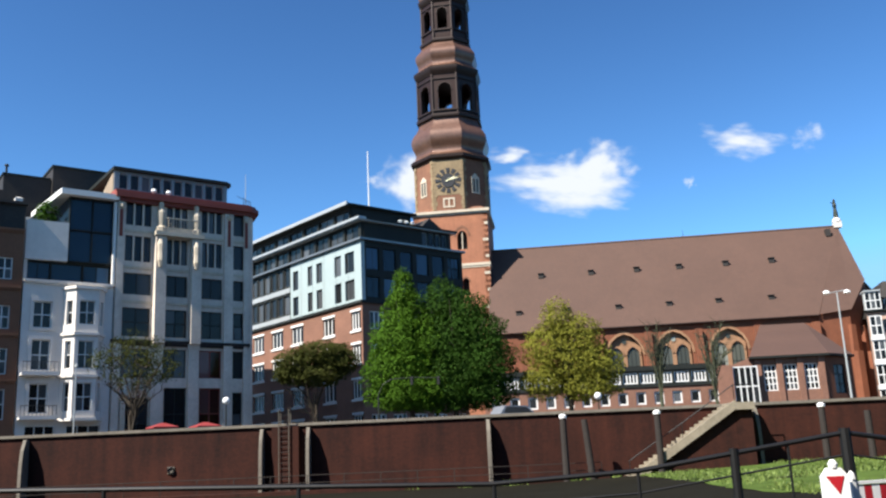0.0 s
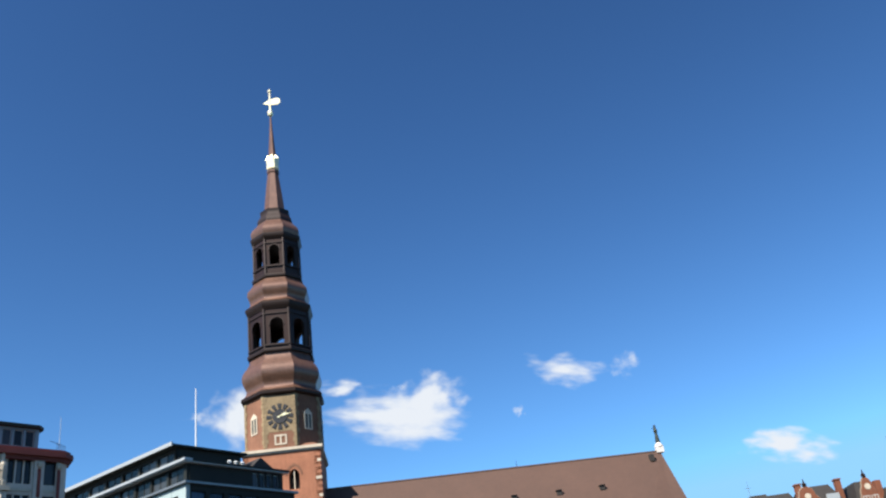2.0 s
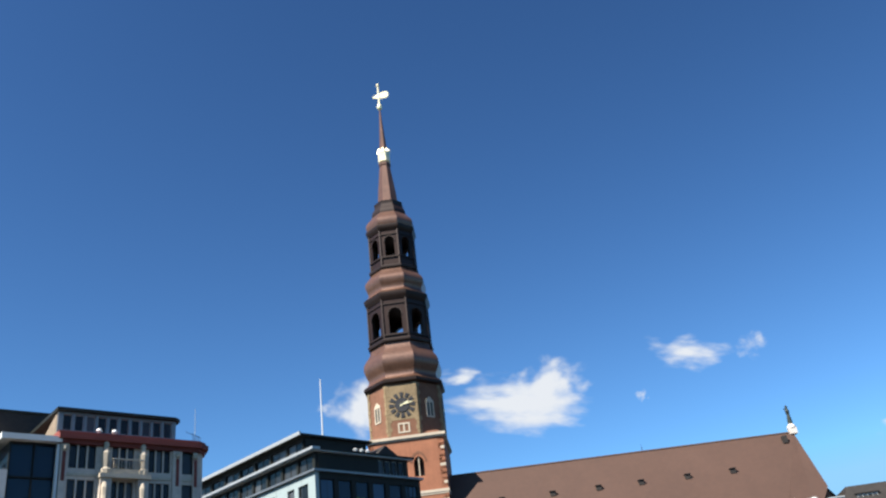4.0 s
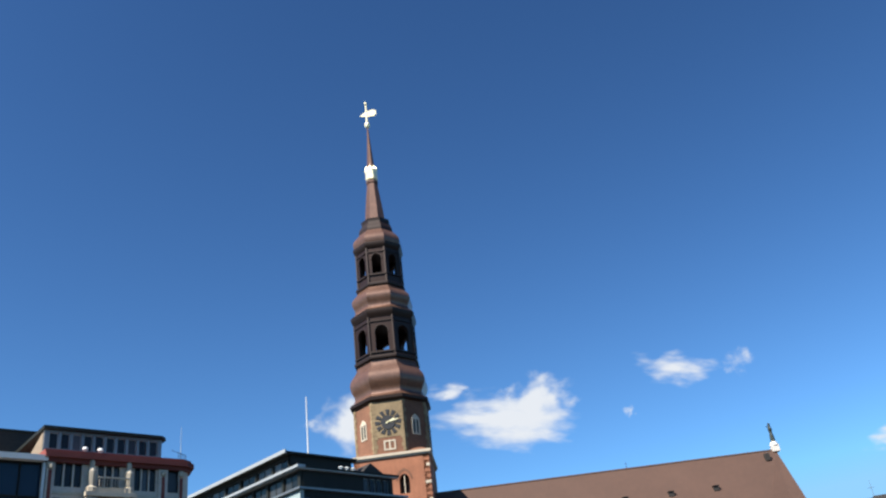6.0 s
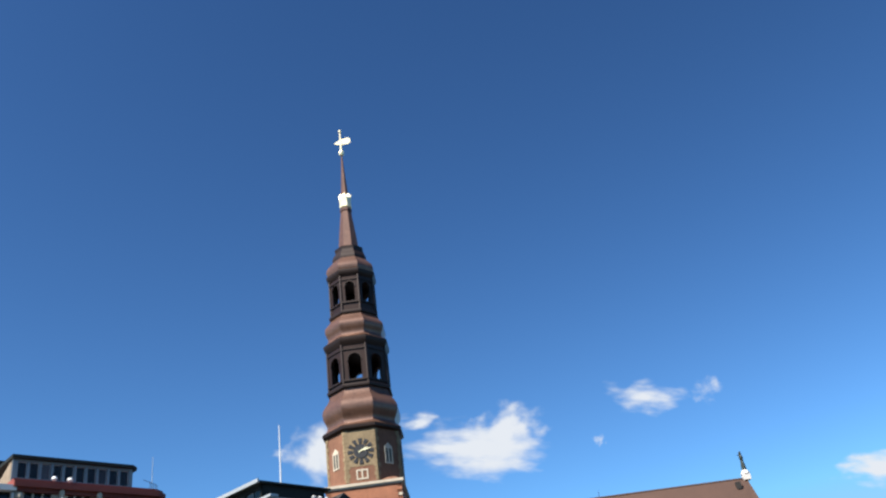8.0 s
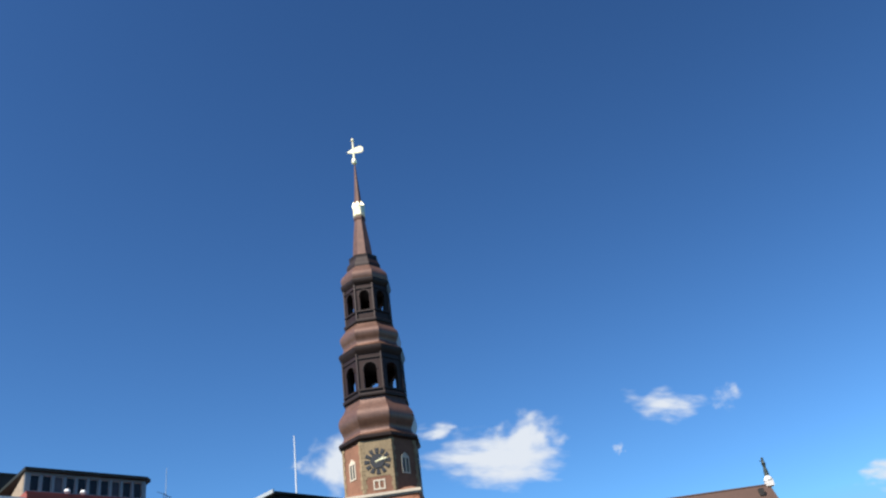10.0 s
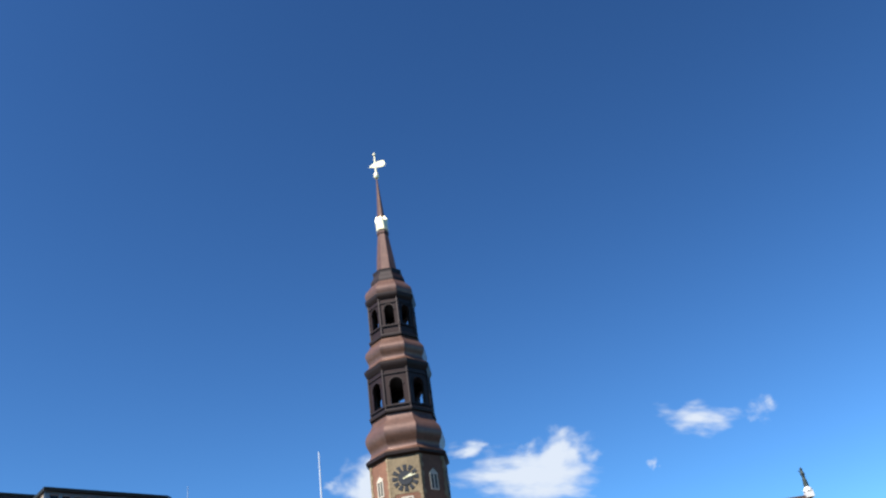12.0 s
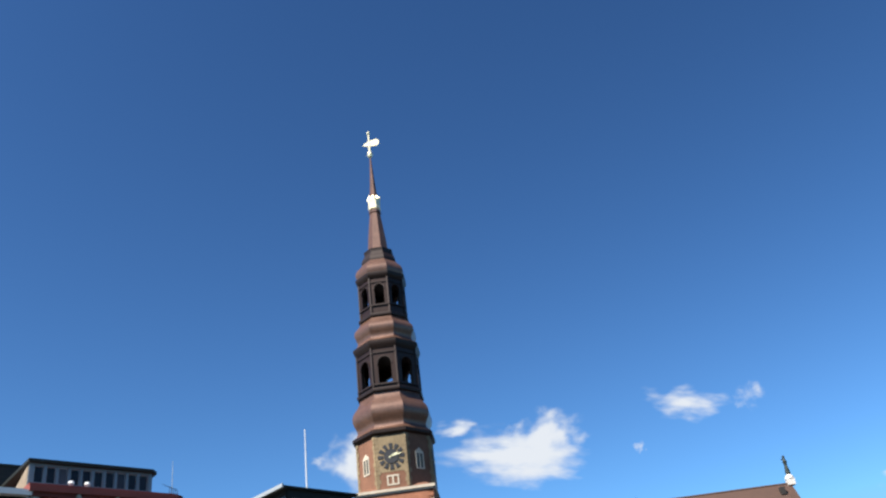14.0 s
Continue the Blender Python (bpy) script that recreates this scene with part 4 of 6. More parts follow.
def sandstone_office():
    t = thing("office_building", Matrix.Translation((-29.8, 80.1, STREET)) @ ROT36, "old sandstone office building with pilasters and a red cornice", "building")
    W = 12.7
    cols = [(0.75, 2.5), (4.55, 2.15), (7.95, 2.2), (11.25, 1.1)]
    rows = []
    for z, h, nz in ((6.5, 2.6, 1), (10.2, 2.6, 2), (14.0, 2.0, 1)):
        for c, w in cols:
            rows.append((c, z, w, h, 2 if w > 2 else 1, nz))
    for z, h in ((17.1, 2.4), (20.5, 2.1)):
        for c, w in cols:
            if w > 2:
                for k in range(3):
                    rows.append((c + k * w / 3 + 0.05, z, w / 3 - 0.14, h, 1, 1))
            else:
                rows.append((c, z, w, h, 1, 1))
    rows += [(4.7, 0.9, 2.1, 4.7, 2, 2), (11.25, 1.2, 1.0, 4.0, 1, 2), (1.3, 0.1, 2.0, 4.6, 2, 2)]
    red_rows = [(7.95, 6.5, 2.2, 2.6, 2, 1), (8.0, 0.9, 2.1, 4.7, 2, 2)]
    rows.remove(red_rows[0])
    for r in red_rows:
        window(t, Matrix.Translation((r[0], 0, r[1])), r[2], r[3], r[4], r[5], red_tile, glass_maroon, 0.1)
    bm = bm_new()
    wall_cells(bm, 0, W, 0, 22.95, 0, 0.55, [(r[0], r[0] + r[2], r[1], r[1] + r[3]) for r in rows + red_rows])
    part("wall", bm, sandstone, t)
    for r in rows:
        window(t, Matrix.Translation((r[0], 0, r[1])), r[2], r[3], r[4], r[5], dark_panel, glass, 0.08)
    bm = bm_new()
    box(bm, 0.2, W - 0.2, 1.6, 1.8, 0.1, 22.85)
    part("dark_room_backing", bm, dark_inside, t)
    # pilasters, two of them deep with carved tops
    for x, w, d, z0, z1 in ((0.02, 0.6, 0.2, 0, 23), (3.42, 1.0, 0.75, 9.6, 20.0), (6.85, 0.95, 0.75, 9.6, 20.0), (10.25, 0.9, 0.25, 0, 23), (12.3, 0.4, 0.2, 0, 23),
                            (3.42, 1.0, 0.3, 0, 9.6), (6.85, 0.95, 0.3, 0, 9.6)):
        bm = bm_new()
        box(bm, x, x + w, -d, -0.003, z0, z1)
        box(bm, x - 0.08, x + w + 0.08, -d - 0.08, -0.004, z1 - 0.4, z1)
        part("pilaster", bm, sandstone, t)
    for x in (3.92, 7.32):
        bm = bm_new()
        turned(bm, [(20.0, 0.5), (20.4, 0.55), (20.6, 0.3), (21.4, 0.38), (21.9, 0.42), (22.3, 0.22), (22.7, 0.26), (23.1, 0.1)], 8, 0, x, -0.4)
        part("carved_finial", bm, sand_trim, t)
        bm = bm_new()
        turned(bm, [(16.6, 0.15), (17.2, 0.34), (18.0, 0.3), (18.7, 0.36), (19.2, 0.2)], 8, 0, x - 0.1, -0.85)
        part("carved_relief", bm, sand_trim, t)
    bm = bm_new()
    box(bm, 3.3, 7.95, -1.0, -0.003, 19.6, 20.0)
    box(bm, 3.6, 7.6, -0.7, -0.003, 20.0, 20.5)
    part("balcony_slab", bm, sand_trim, t)
    cornice(t, Matrix.Identity(4), -0.2, W + 0.2, 9.35, 0.35, 0.5, copper_dark, "string_course")
    for z in (13.2, 16.4, 19.8):
        bm = bm_new()
        wall_cells(bm, 0.62, 12.3, z, z + 0.25, -0.1, -0.003, [(3.4, 4.45, z, z + 0.25), (6.8, 7.85, z, z + 0.25), (10.2, 11.2, z, z + 0.25)])
        part("sill_band", bm, sand_trim, t)
    # rounded corner and flank
    bm = bm_new()
    n = 8
    prev = None
    for i in range(n + 1):
        a = radians(-90 + 90 * i / n)
        p = (W + 0.9 * math.cos(a), 0.9 + 0.9 * math.sin(a))
        if prev:
            slab(bm, [prev, p, (W - 0.02, 0.9)], 0, 22.95)
        prev = p
    box(bm, W - 0.4, W + 0.9, 0.9, 36, 0, 22.95)
    box(bm, 0, 0.4, 0.56, 36, 0, 22.95)
    box(bm, 0, W + 0.9, 36, 36.4, 0, 22.95)
    part("wall", bm, sandstone, t)
    bm = bm_new()
    slab(bm, [(-0.3, -0.7), (W + 0.2, -0.7), (W + 1.2, 0.0), (W + 1.5, 1.2), (W + 1.5, 36), (-0.3, 36)], 22.95, 23.4)
    slab(bm, [(-0.2, -0.35), (W + 0.1, -0.35), (W + 1.0, 0.2), (W + 1.3, 1.2), (W + 1.3, 36), (-0.2, 36)], 22.6, 22.95)
    slab(bm, [(-0.3, -0.4), (W + 0.1, -0.4), (W + 1.0, 0.2), (W + 1.3, 1.2), (W + 1.3, 36), (-0.3, 36)], 23.4, 23.7)
    part("cornice", bm, red_tile, t, "red painted projecting cornice")
    # glazed attic behind the cornice
    rows = [(0.45 + k * 1.05, 24.3, 0.82, 1.5, 1, 1) for k in range(10)]
    facade(t, Matrix.Translation((0, 1.4, 0)), 0, 11.1, 23.7, 26.0, rows, grey_metal, 0.25, frame_mat=pale_metal, bar=0.06, name="attic_wall")
    bm = bm_new()
    slab(bm, [(-0.2, 1.0), (11.0, 1.0), (11.6, 1.6), (11.6, 11.8), (-0.2, 11.8)], 26.0, 26.3)
    part("attic_roof", bm, dark_panel, t)
    bm = bm_new()
    box(bm, 10.85, 11.1, 1.66, 11.6, 23.7, 26.0)
    part("attic_wall", bm, grey_metal, t)
    bm = bm_new()
    v = [bm.verts.new((x, y, z)) for x in (-0.02, 0.25) for y, z in ((1.66, 23.72), (1.66, 26.0), (8.2, 23.72))]
    for f in ((0, 1, 2), (3, 5, 4), (0, 3, 4, 1), (1, 4, 5, 2), (0, 2, 5, 3)):
        bm.faces.new([v[i] for i in f])
    part("attic_flank", bm, brown_stone, t, "tan sloping flank of the attic")
    for x, d in ((0.32, 0.2), (10.7, 0.25), (12.5, 0.2)):
        bm = bm_new()
        turned(bm, [(21.9, 0.12), (22.05, 0.26), (22.3, 0.28), (22.5, 0.12)], 8, 0, x, -d - 0.05)
        boss = part("boss", bm, sand_trim, t, "pale carved boss")
        bm = bm_new()
        box(bm, x - 0.14, x + 0.14, -d - 0.09, -d - 0.003, 19.3, 21.85)
        part("drop_panel", bm, red_tile, boss, "dark red strip")
    bm = bm_new()
    for k in range(12):
        rod(bm, (4.5 + k * 0.24, -0.85, 20.5), (4.5 + k * 0.24, -0.85, 21.25), 0.03, n=5)
    box(bm, 4.4, 7.25, -0.92, -0.78, 21.25, 21.38)
    part("balustrade", bm, sand_trim, t)
    bm = bm_new()
    for k in range(5):
        rod(bm, (12.4 + 0.3 * k, 0.3 + 0.25 * k, 23.7), (12.4 + 0.3 * k, 0.3 + 0.25 * k, 24.6), 0.025, n=5)
    rod(bm, (11.6, 0.0, 24.6), (13.6, 1.3, 24.6), 0.025, n=5)
    part("roof_rail", bm, black_iron, t)
    bm = bm_new()
    rod(bm, (13.0, 1.2, 23.7), (13.0, 1.2, 27.4), 0.04, 0.02, 6)
    part("aerial", bm, pale_metal, t)
    for x in (3.2, 4.6):
        bm = bm_new()
        turned(bm, [(23.7, 0.1), (23.9, 0.28), (24.1, 0.2)], 8, 0, x, -0.3)
        part("floodlight", bm, sign_white, t)
    # arched entrance surround
    bm = bm_new()
    arch_band(bm, 2.3, 2.3, 4.2, 0.0, 0.35, -0.25, -0.003)
    box(bm, 0.8, 1.15, -0.25, -0.003, 0, 4.2)
    box(bm, 3.42, 3.44, -0.25, -0.003, 0, 4.2)
    part("door_surround", bm, sand_trim, t)


def canopy(x, y, w):
    t = thing("shop_canopy", Matrix.Translation((x, y, STREET)) @ ROT36, "red fabric parasol canopy before the office building", "parasol", "red canopies")
    bm = bm_new()
    turned(bm, [(1.75, w * 0.75), (1.85, w * 0.75), (2.2, 0.2)], 4, math.pi / 4)
    part("cover", bm, red_paint, t)
    bm = bm_new()
    rod(bm, (0, 0, 0), (0, 0, 2.1), 0.04, n=6)
    part("pole", bm, grey_metal, t)


def white_house():
    t = thing("town_house", Matrix.Translation((-35.95, 75.65, STREET)) @ ROT36, "white plastered town house with a bay and glass storeys on top", "building")
    W = 7.5
    rows = [(0.9, 10.6, 1.5, 2.3, 2, 2), (0.9, 7.0, 1.5, 2.6, 2, 2), (0.9, 3.4, 1.5, 2.5, 2, 2), (0.7, 0.5, 2.4, 1.9, 3, 1), (4.0, 0.5, 2.8, 1.9, 3, 1)]
    facade(t, Matrix.Identity(4), 0, W, 0, 14.4, rows, white_plaster, frame_mat=white_paint, bar=0.09)
    # bay with splayed sides
    p = [(3.3, 0.0), (4.1, -1.15), (6.0, -1.15), (6.8, 0.0)]
    for a, b in zip(p, p[1:]):
        l = math.hypot(b[0] - a[0], b[1] - a[1])
        m = Matrix.Translation((a[0], a[1], 0)) @ Matrix.Rotation(math.atan2(b[1] - a[1], b[0] - a[0]), 4, "Z")
        ww = 0.62 if l < 1.6 else 1.3
        facade(t, m, 0.02, l - 0.02, 2.9, 14.0, [((l - ww) / 2, z, ww, h, 1 if l < 1.6 else 2, 2) for z, h in ((3.5, 2.4), (7.1, 2.4), (10.9, 2.1))], white_plaster, 0.2, frame_mat=white_paint, inside=0.0, name="bay_wall")
    for z in (2.7, 6.35, 9.95, 14.0):
        bm = bm_new()
        slab(bm, [(3.1, -0.003), (4.0, -1.35), (6.1, -1.35), (7.0, -0.003)], z, z + 0.25)
        part("bay_ledge", bm, white_plaster, t)
    for z in (2.85, 6.5):
        balcony_front(t, 0.1, 3.05, z, 0.9, white_plaster)
        bm = bm_new()
        for k in range(10):
            rod(bm, (0.2 + k * 0.31, -0.82, z + 0.3), (0.2 + k * 0.31, -0.82, z + 1.15), 0.02, n=4)
        rod(bm, (0.15, -0.82, z + 1.15), (3.0, -0.82, z + 1.15), 0.03, n=5)
        part("balcony_rail", bm, black_iron, t)
    for z, h in ((10.6, 2.3), (7.0, 2.6), (3.4, 2.5)):
        bm = bm_new()
        wall_cells(bm, 0.65, 2.65, z - 0.2, z + h + 0.3, -0.12, -0.003, [(0.9, 2.4, z, z + h)])
        part("window_surround", bm, white_plaster, t)
    cornice(t, Matrix.Identity(4), 0, W, 14.4, 0.3, 0.35, white_plaster)
    # glass storeys
    rows = [(0.2, 14.85, 2.0, 1.6, 2, 1), (5.0, 14.85, 2.3, 1.6, 2, 1), (2.3, 14.85, 2.6, 1.6, 1, 1)]
    facade(t, Matrix.Translation((0, 0.6, 0)), 0, W, 14.75, 16.6, rows, dark_panel, 0.25, frame_mat=dark_panel, pane_mat=glass_blue)
    bm = bm_new()
    box(bm, 0, 3.5, 0.2, 0.55, 16.6, 20.1)
    part("parapet_panel", bm, white_plaster, t, "plain white terrace panel")
    rows = [(3.6, 16.7, 1.9, 2.8, 1, 1), (5.55, 16.7, 1.8, 2.8, 1, 1), (3.6, 19.6, 1.9, 2.9, 1, 1), (5.55, 19.6, 1.8, 2.9, 1, 1)]
    facade(t, Matrix.Translation((0, 0.25, 0)), 3.5, W, 16.62, 22.6, rows, dark_panel, 0.25, frame_mat=dark_panel, pane_mat=glass_blue, name="glass_storey")
    bm = bm_new()
    box(bm, 3.5, 3.7, 0.51, 9, 16.62, 22.6)
    part("flank", bm, glass_blue, t)
    bm = bm_new()
    slab(bm, [(2.6, -0.5), (W + 0.1, -0.5), (W + 0.1, 9), (2.0, 9)], 22.6, 23.1)
    part("flat_roof", bm, white_paint, t)
    bm = bm_new()
    box(bm, 7.3, 7.5, -0.2, 0.2, 14.8, 22.5)
    part("downpipe", bm, white_paint, t)
    bm = bm_new()
    box(bm, 0, W, 9, 9.4, 0, 22.6)
    box(bm, 0, 0.3, 0.46, 9, 0, 16.6)
    box(bm, 0.3, 3.4, 1.0, 9, 16.3, 16.6)
    part("wall", bm, white_plaster, t)
    # terrace shrub
    shrub = thing("terrace_shrub", Matrix.Translation((-35.95, 75.65, STREET)) @ ROT36 @ Matrix.Translation((1.9, 1.6, 16.6)), "small green shrub on the roof terrace", "shrub")
    crown_part(shrub, [(0, 0, 4.0, 1.0, 1.0, 1.6)], 300, leaf_green, 0.22, 11)
    bm = bm_new()
    rod(bm, (0, 0, 0), (0, 0, 3.4), 0.07, 0.04, 6)
    part("stem", bm, bark, shrub)


def yellow_house():
    t = thing("tenement", Matrix.Translation((-45.0, 69.0, STREET)) @ ROT36, "ochre brick tenement with white windows and a mansard roof", "building")
    W = 11.1
    rows = []
    for z, h in ((2.9, 2.5), (6.6, 2.2), (10.4, 2.0), (14.6, 1.9)):
        for x in (0.8, 3.4, 6.2, 9.1):
            rows.append((x, z, 1.2, h, 2, 2))
    facade(t, Matrix.Identity(4), 0, W, 0, 18.9, rows, brick_yellow, frame_mat=white_paint, bar=0.1)
    for z in (5.9, 9.7, 13.7, 18.7):
        cornice(t, Matrix.Identity(4), 0, W, z, 0.2, 0.35, brick_yellow, "string_course", 0.2)
    bm = bm_new()
    prism(bm, [(0, 19.05), (W, 19.05), (W, 21.2), (0, 21.2)], 0.1, 9)
    box(bm, -0.05, W + 0.1, -0.3, 9.2, 21.2, 21.45)
    part("mansard", bm, slate, t)
    bm = bm_new()
    box(bm, 0, W, 9, 9.4, 0, 19)
    part("wall", bm, brick_yellow, t)
    bm = bm_new()
    turned(bm, [(21.45, 0.4), (22.0, 0.45), (22.1, 0.25)], 4, 0.78, W - 0.5, 1.0)
    part("chimney", bm, white_plaster, t)


def rear_block():
    t = thing("rear_block", Matrix.Translation((-35.95, 75.65, STREET)) @ ROT36, "dark windowless block rising behind the town house", "building")
    bm = bm_new()
    box(bm, 4.4, 7.55, 12, 20, 0, 28.9)
    box(bm, 7.55, 10.3, 12, 20, 23.75, 28.9)
    box(bm, -0.1, 4.4, 12.4, 20, 0, 27.6)
    box(bm, -3.5, -0.1, 12.4, 20, 0, 26.0)
    part("wall", bm, slate, t)
    bm = bm_new()
    box(bm, 4.3, 10.4, 11.9, 20.1, 28.9, 29.15)
    box(bm, -0.2, 4.29, 12.3, 20.1, 27.6, 27.8)
    part("roof_edge", bm, dark_panel, t)
    bm = bm_new()
    turned(bm, [(27.8, 0.12), (28.5, 0.1), (28.6, 0.22), (28.8, 0.18)], 6, 0, 0.2, 12.8)
    part("flue", bm, dark_panel, t)


def teal_office():
    t = thing("corner_office", Matrix.Translation((-9.4, 99.6, STREET)) @ Matrix.Rotation(radians(40), 4, "Z"), "corner office with pale green panels over white-windowed brick", "building")
    LX, LY = 15.0, 33.0
    left = Matrix.Rotation(radians(-90), 4, "Z") @ Matrix.Translation((-LY, 0, 0))
    # the local x of the flank runs from its far end to the corner
    def fl(y0, y1):
        return LY - y1
    rows = []
    for y0, y1 in ((0.35, 2.2), (5.6, 8.1), (12.6, 15.4), (17.5, 20.3), (22.4, 25.2), (26.6, 29.2)):
        for z in (1.2, 5.0, 8.9, 12.6):
            rows.append((fl(y0, y1), z, y1 - y0, 2.1, 3, 1))
    facade(t, left, 0.0, LY, 0, 15.5, rows, brick_orange, frame_mat=white_paint, bar=0.16)
    for r in rows:
        bm = bm_new()
        box(bm, r[0] - 0.12, r[0] + r[2] + 0.12, -0.12, -0.003, r[1] - 0.25, r[1], left)
        part("window_sill", bm, white_paint, t)
        bm = bm_new()
        box(bm, r[0] - 0.12, r[0] + r[2] + 0.12, -0.08, -0.003, r[1] + r[3], r[1] + r[3] + 0.25, left)
        part("lintel", bm, white_paint, t)
    front = [(1.0 + k * 2.9, z, 2.0, 2.1, 3, 1) for k in range(5) for z in (1.2, 5.0, 8.9, 12.6)]
    facade(t, Matrix.Identity(4), 0.46, LX, 0, 15.5, front, brick_orange, frame_mat=white_paint, bar=0.14)
    bm = bm_new()
    box(bm, -0.25, LX + 0.1, -0.25, LY, 15.5, 15.8)
    part("string_course", bm, dark_panel, t)
    # pale panel section next to the corner
    rows = []
    for y0, y1 in ((1.4, 3.3), (4.1, 5.5), (8.2, 9.5), (10.4, 11.5), (13.7, 15.0)):
        rows += [(fl(y0, y1), 19.3, y1 - y0, 2.4, 1, 1), (fl(y0, y1), 16.15, y1 - y0, 2.3, 1, 1)]
    facade(t, left, fl(0, 15.6), LY, 15.8, 22.7, rows, teal_panel, 0.5, frame_mat=dark_panel, bar=0.1, name="panel_wall")
    for k in range(1, 6):
        bm = bm_new()
        box(bm, fl(0, 15.6) + k * 2.6 - 0.02, fl(0, 15.6) + k * 2.6 + 0.02, -0.015, -0.003, 15.9, 22.6, left)
        part("panel_joint", bm, grey_metal, t)
    # banded section further back
    z = 15.8
    for lv in range(2):
        bm = bm_new()
        box(bm, 0, fl(0, 15.62), -0.1, 0.4, z, z + 0.6, left)
        part("spandrel", bm, pale_metal, t)
        facade(t, left, 0, fl(0, 15.62), z + 0.6, z + 3.45, [(0.4 + k * 1.7, z + 0.85, 1.45, 2.3, 1, 1) for k in range(10)], dark_panel, 0.3, frame_mat=grey_metal, bar=0.08, name="band_wall")
        z += 3.45
    # glazed dark front
    rows = []
    for k in range(6):
        rows += [(0.7 + k * 2.4, 19.4, 1.8, 2.6, 1 if k < 5 else 3, 1 if k < 5 else 2), (0.7 + k * 2.4, 16.2, 1.8, 2.4, 1, 1)]
    facade(t, Matrix.Identity(4), 0.52, LX, 15.8, 22.7, rows, dark_panel, 0.4, frame_mat=dark_panel, pane_mat=glass_blue, bar=0.09, name="dark_wall")
    # first set-back storey with its roof edge
    rows = [(0.5 + k * 3.2, 23.1, 2.8, 1.7, 2, 1) for k in range(10)]
    facade(t, left @ Matrix.Translation((0, 0.35, 0)), 0, LY - 0.4, 22.75, 25.0, rows, dark_panel, 0.3, frame_mat=dark_panel, bar=0.1, name="band_wall")
    rows = [(9.2 + k * 1.0, 23.1, 0.8, 1.7, 1, 1) for k in range(4)]
    facade(t, Matrix.Translation((0, 0.35, 0)), 0.7, 13.6, 22.75, 25.0, rows, dark_panel, 0.3, frame_mat=pale_metal, bar=0.07, name="band_wall")
    bm = bm_new()
    box(bm, -0.35, LX + 0.3, -0.4, LY, 22.7, 22.95)
    part("floor_edge", bm, grey_metal, t)
    bm = bm_new()
    box(bm, -0.25, 14.1, -0.2, LY, 25.0, 25.12)
    box(bm, -0.45, 0.6, -0.35, LY, 25.12, 25.4)
    part("roof_edge", bm, pale_metal, t)
    bm = bm_new()
    box(bm, 0.6, 14.2, -0.3, LY, 25.12, 25.35)
    part("roof_edge", bm, dark_panel, t)
    # top storey further back
    facade(t, left @ Matrix.Translation((0, 1.4, 0)), 0, LY - 4, 25.4, 27.8, [(0.4 + k * 3.6, 25.7, 3.2, 1.7, 2, 1) for k in range(8)], dark_panel, 0.3, frame_mat=dark_panel, bar=0.08, name="band_wall")
    bm = bm_new()
    box(bm, 1.4, 10.4, 4.0, 4.3, 25.35, 27.8)
    box(bm, 10.2, 10.5, 4.3, LY, 25.35, 27.8)
    part("band_wall", bm, dark_panel, t)
    bm = bm_new()
    box(bm, 0.55, 11.0, 3.5, LY, 27.8, 28.05)
    part("flat_roof", bm, dark_panel, t)
    bm = bm_new()
    box(bm, 0.45, 0.65, 3.4, LY, 27.78, 28.2)
    part("roof_edge", bm, pale_metal, t)
    for x in (6.6, 7.5, 8.4):
        bm = bm_new()
        turned(bm, [(25.35, 0.2), (25.9, 0.22), (26.0, 0.35), (26.15, 0.1)], 8, 0, x, 1.2)
        part("roof_vent", bm, sign_white, t)
    bm = bm_new()
    box(bm, 11.0, 14.0, 2.5, 12, 25.35, 26.3)
    prism(bm, [(11.0, 26.3), (14.0, 26.3), (12.2, 27.4)], 2.5, 12)
    part("plant_room", bm, slate, t)
    bm = bm_new()
    rod(bm, (7.0, 8.1, 28.0), (7.0, 8.1, 36.9), 0.1, 0.06, 8)
    part("flagpole", bm, white_paint, t, "white flagpole on the roof")
    bm = bm_new()
    box(bm, LX - 0.4, LX, 0.46, LY, 0, 22.7)
    box(bm, 0, LX, LY, LY + 0.4, 0, 27.8)
    part("wall", bm, brick_orange, t)


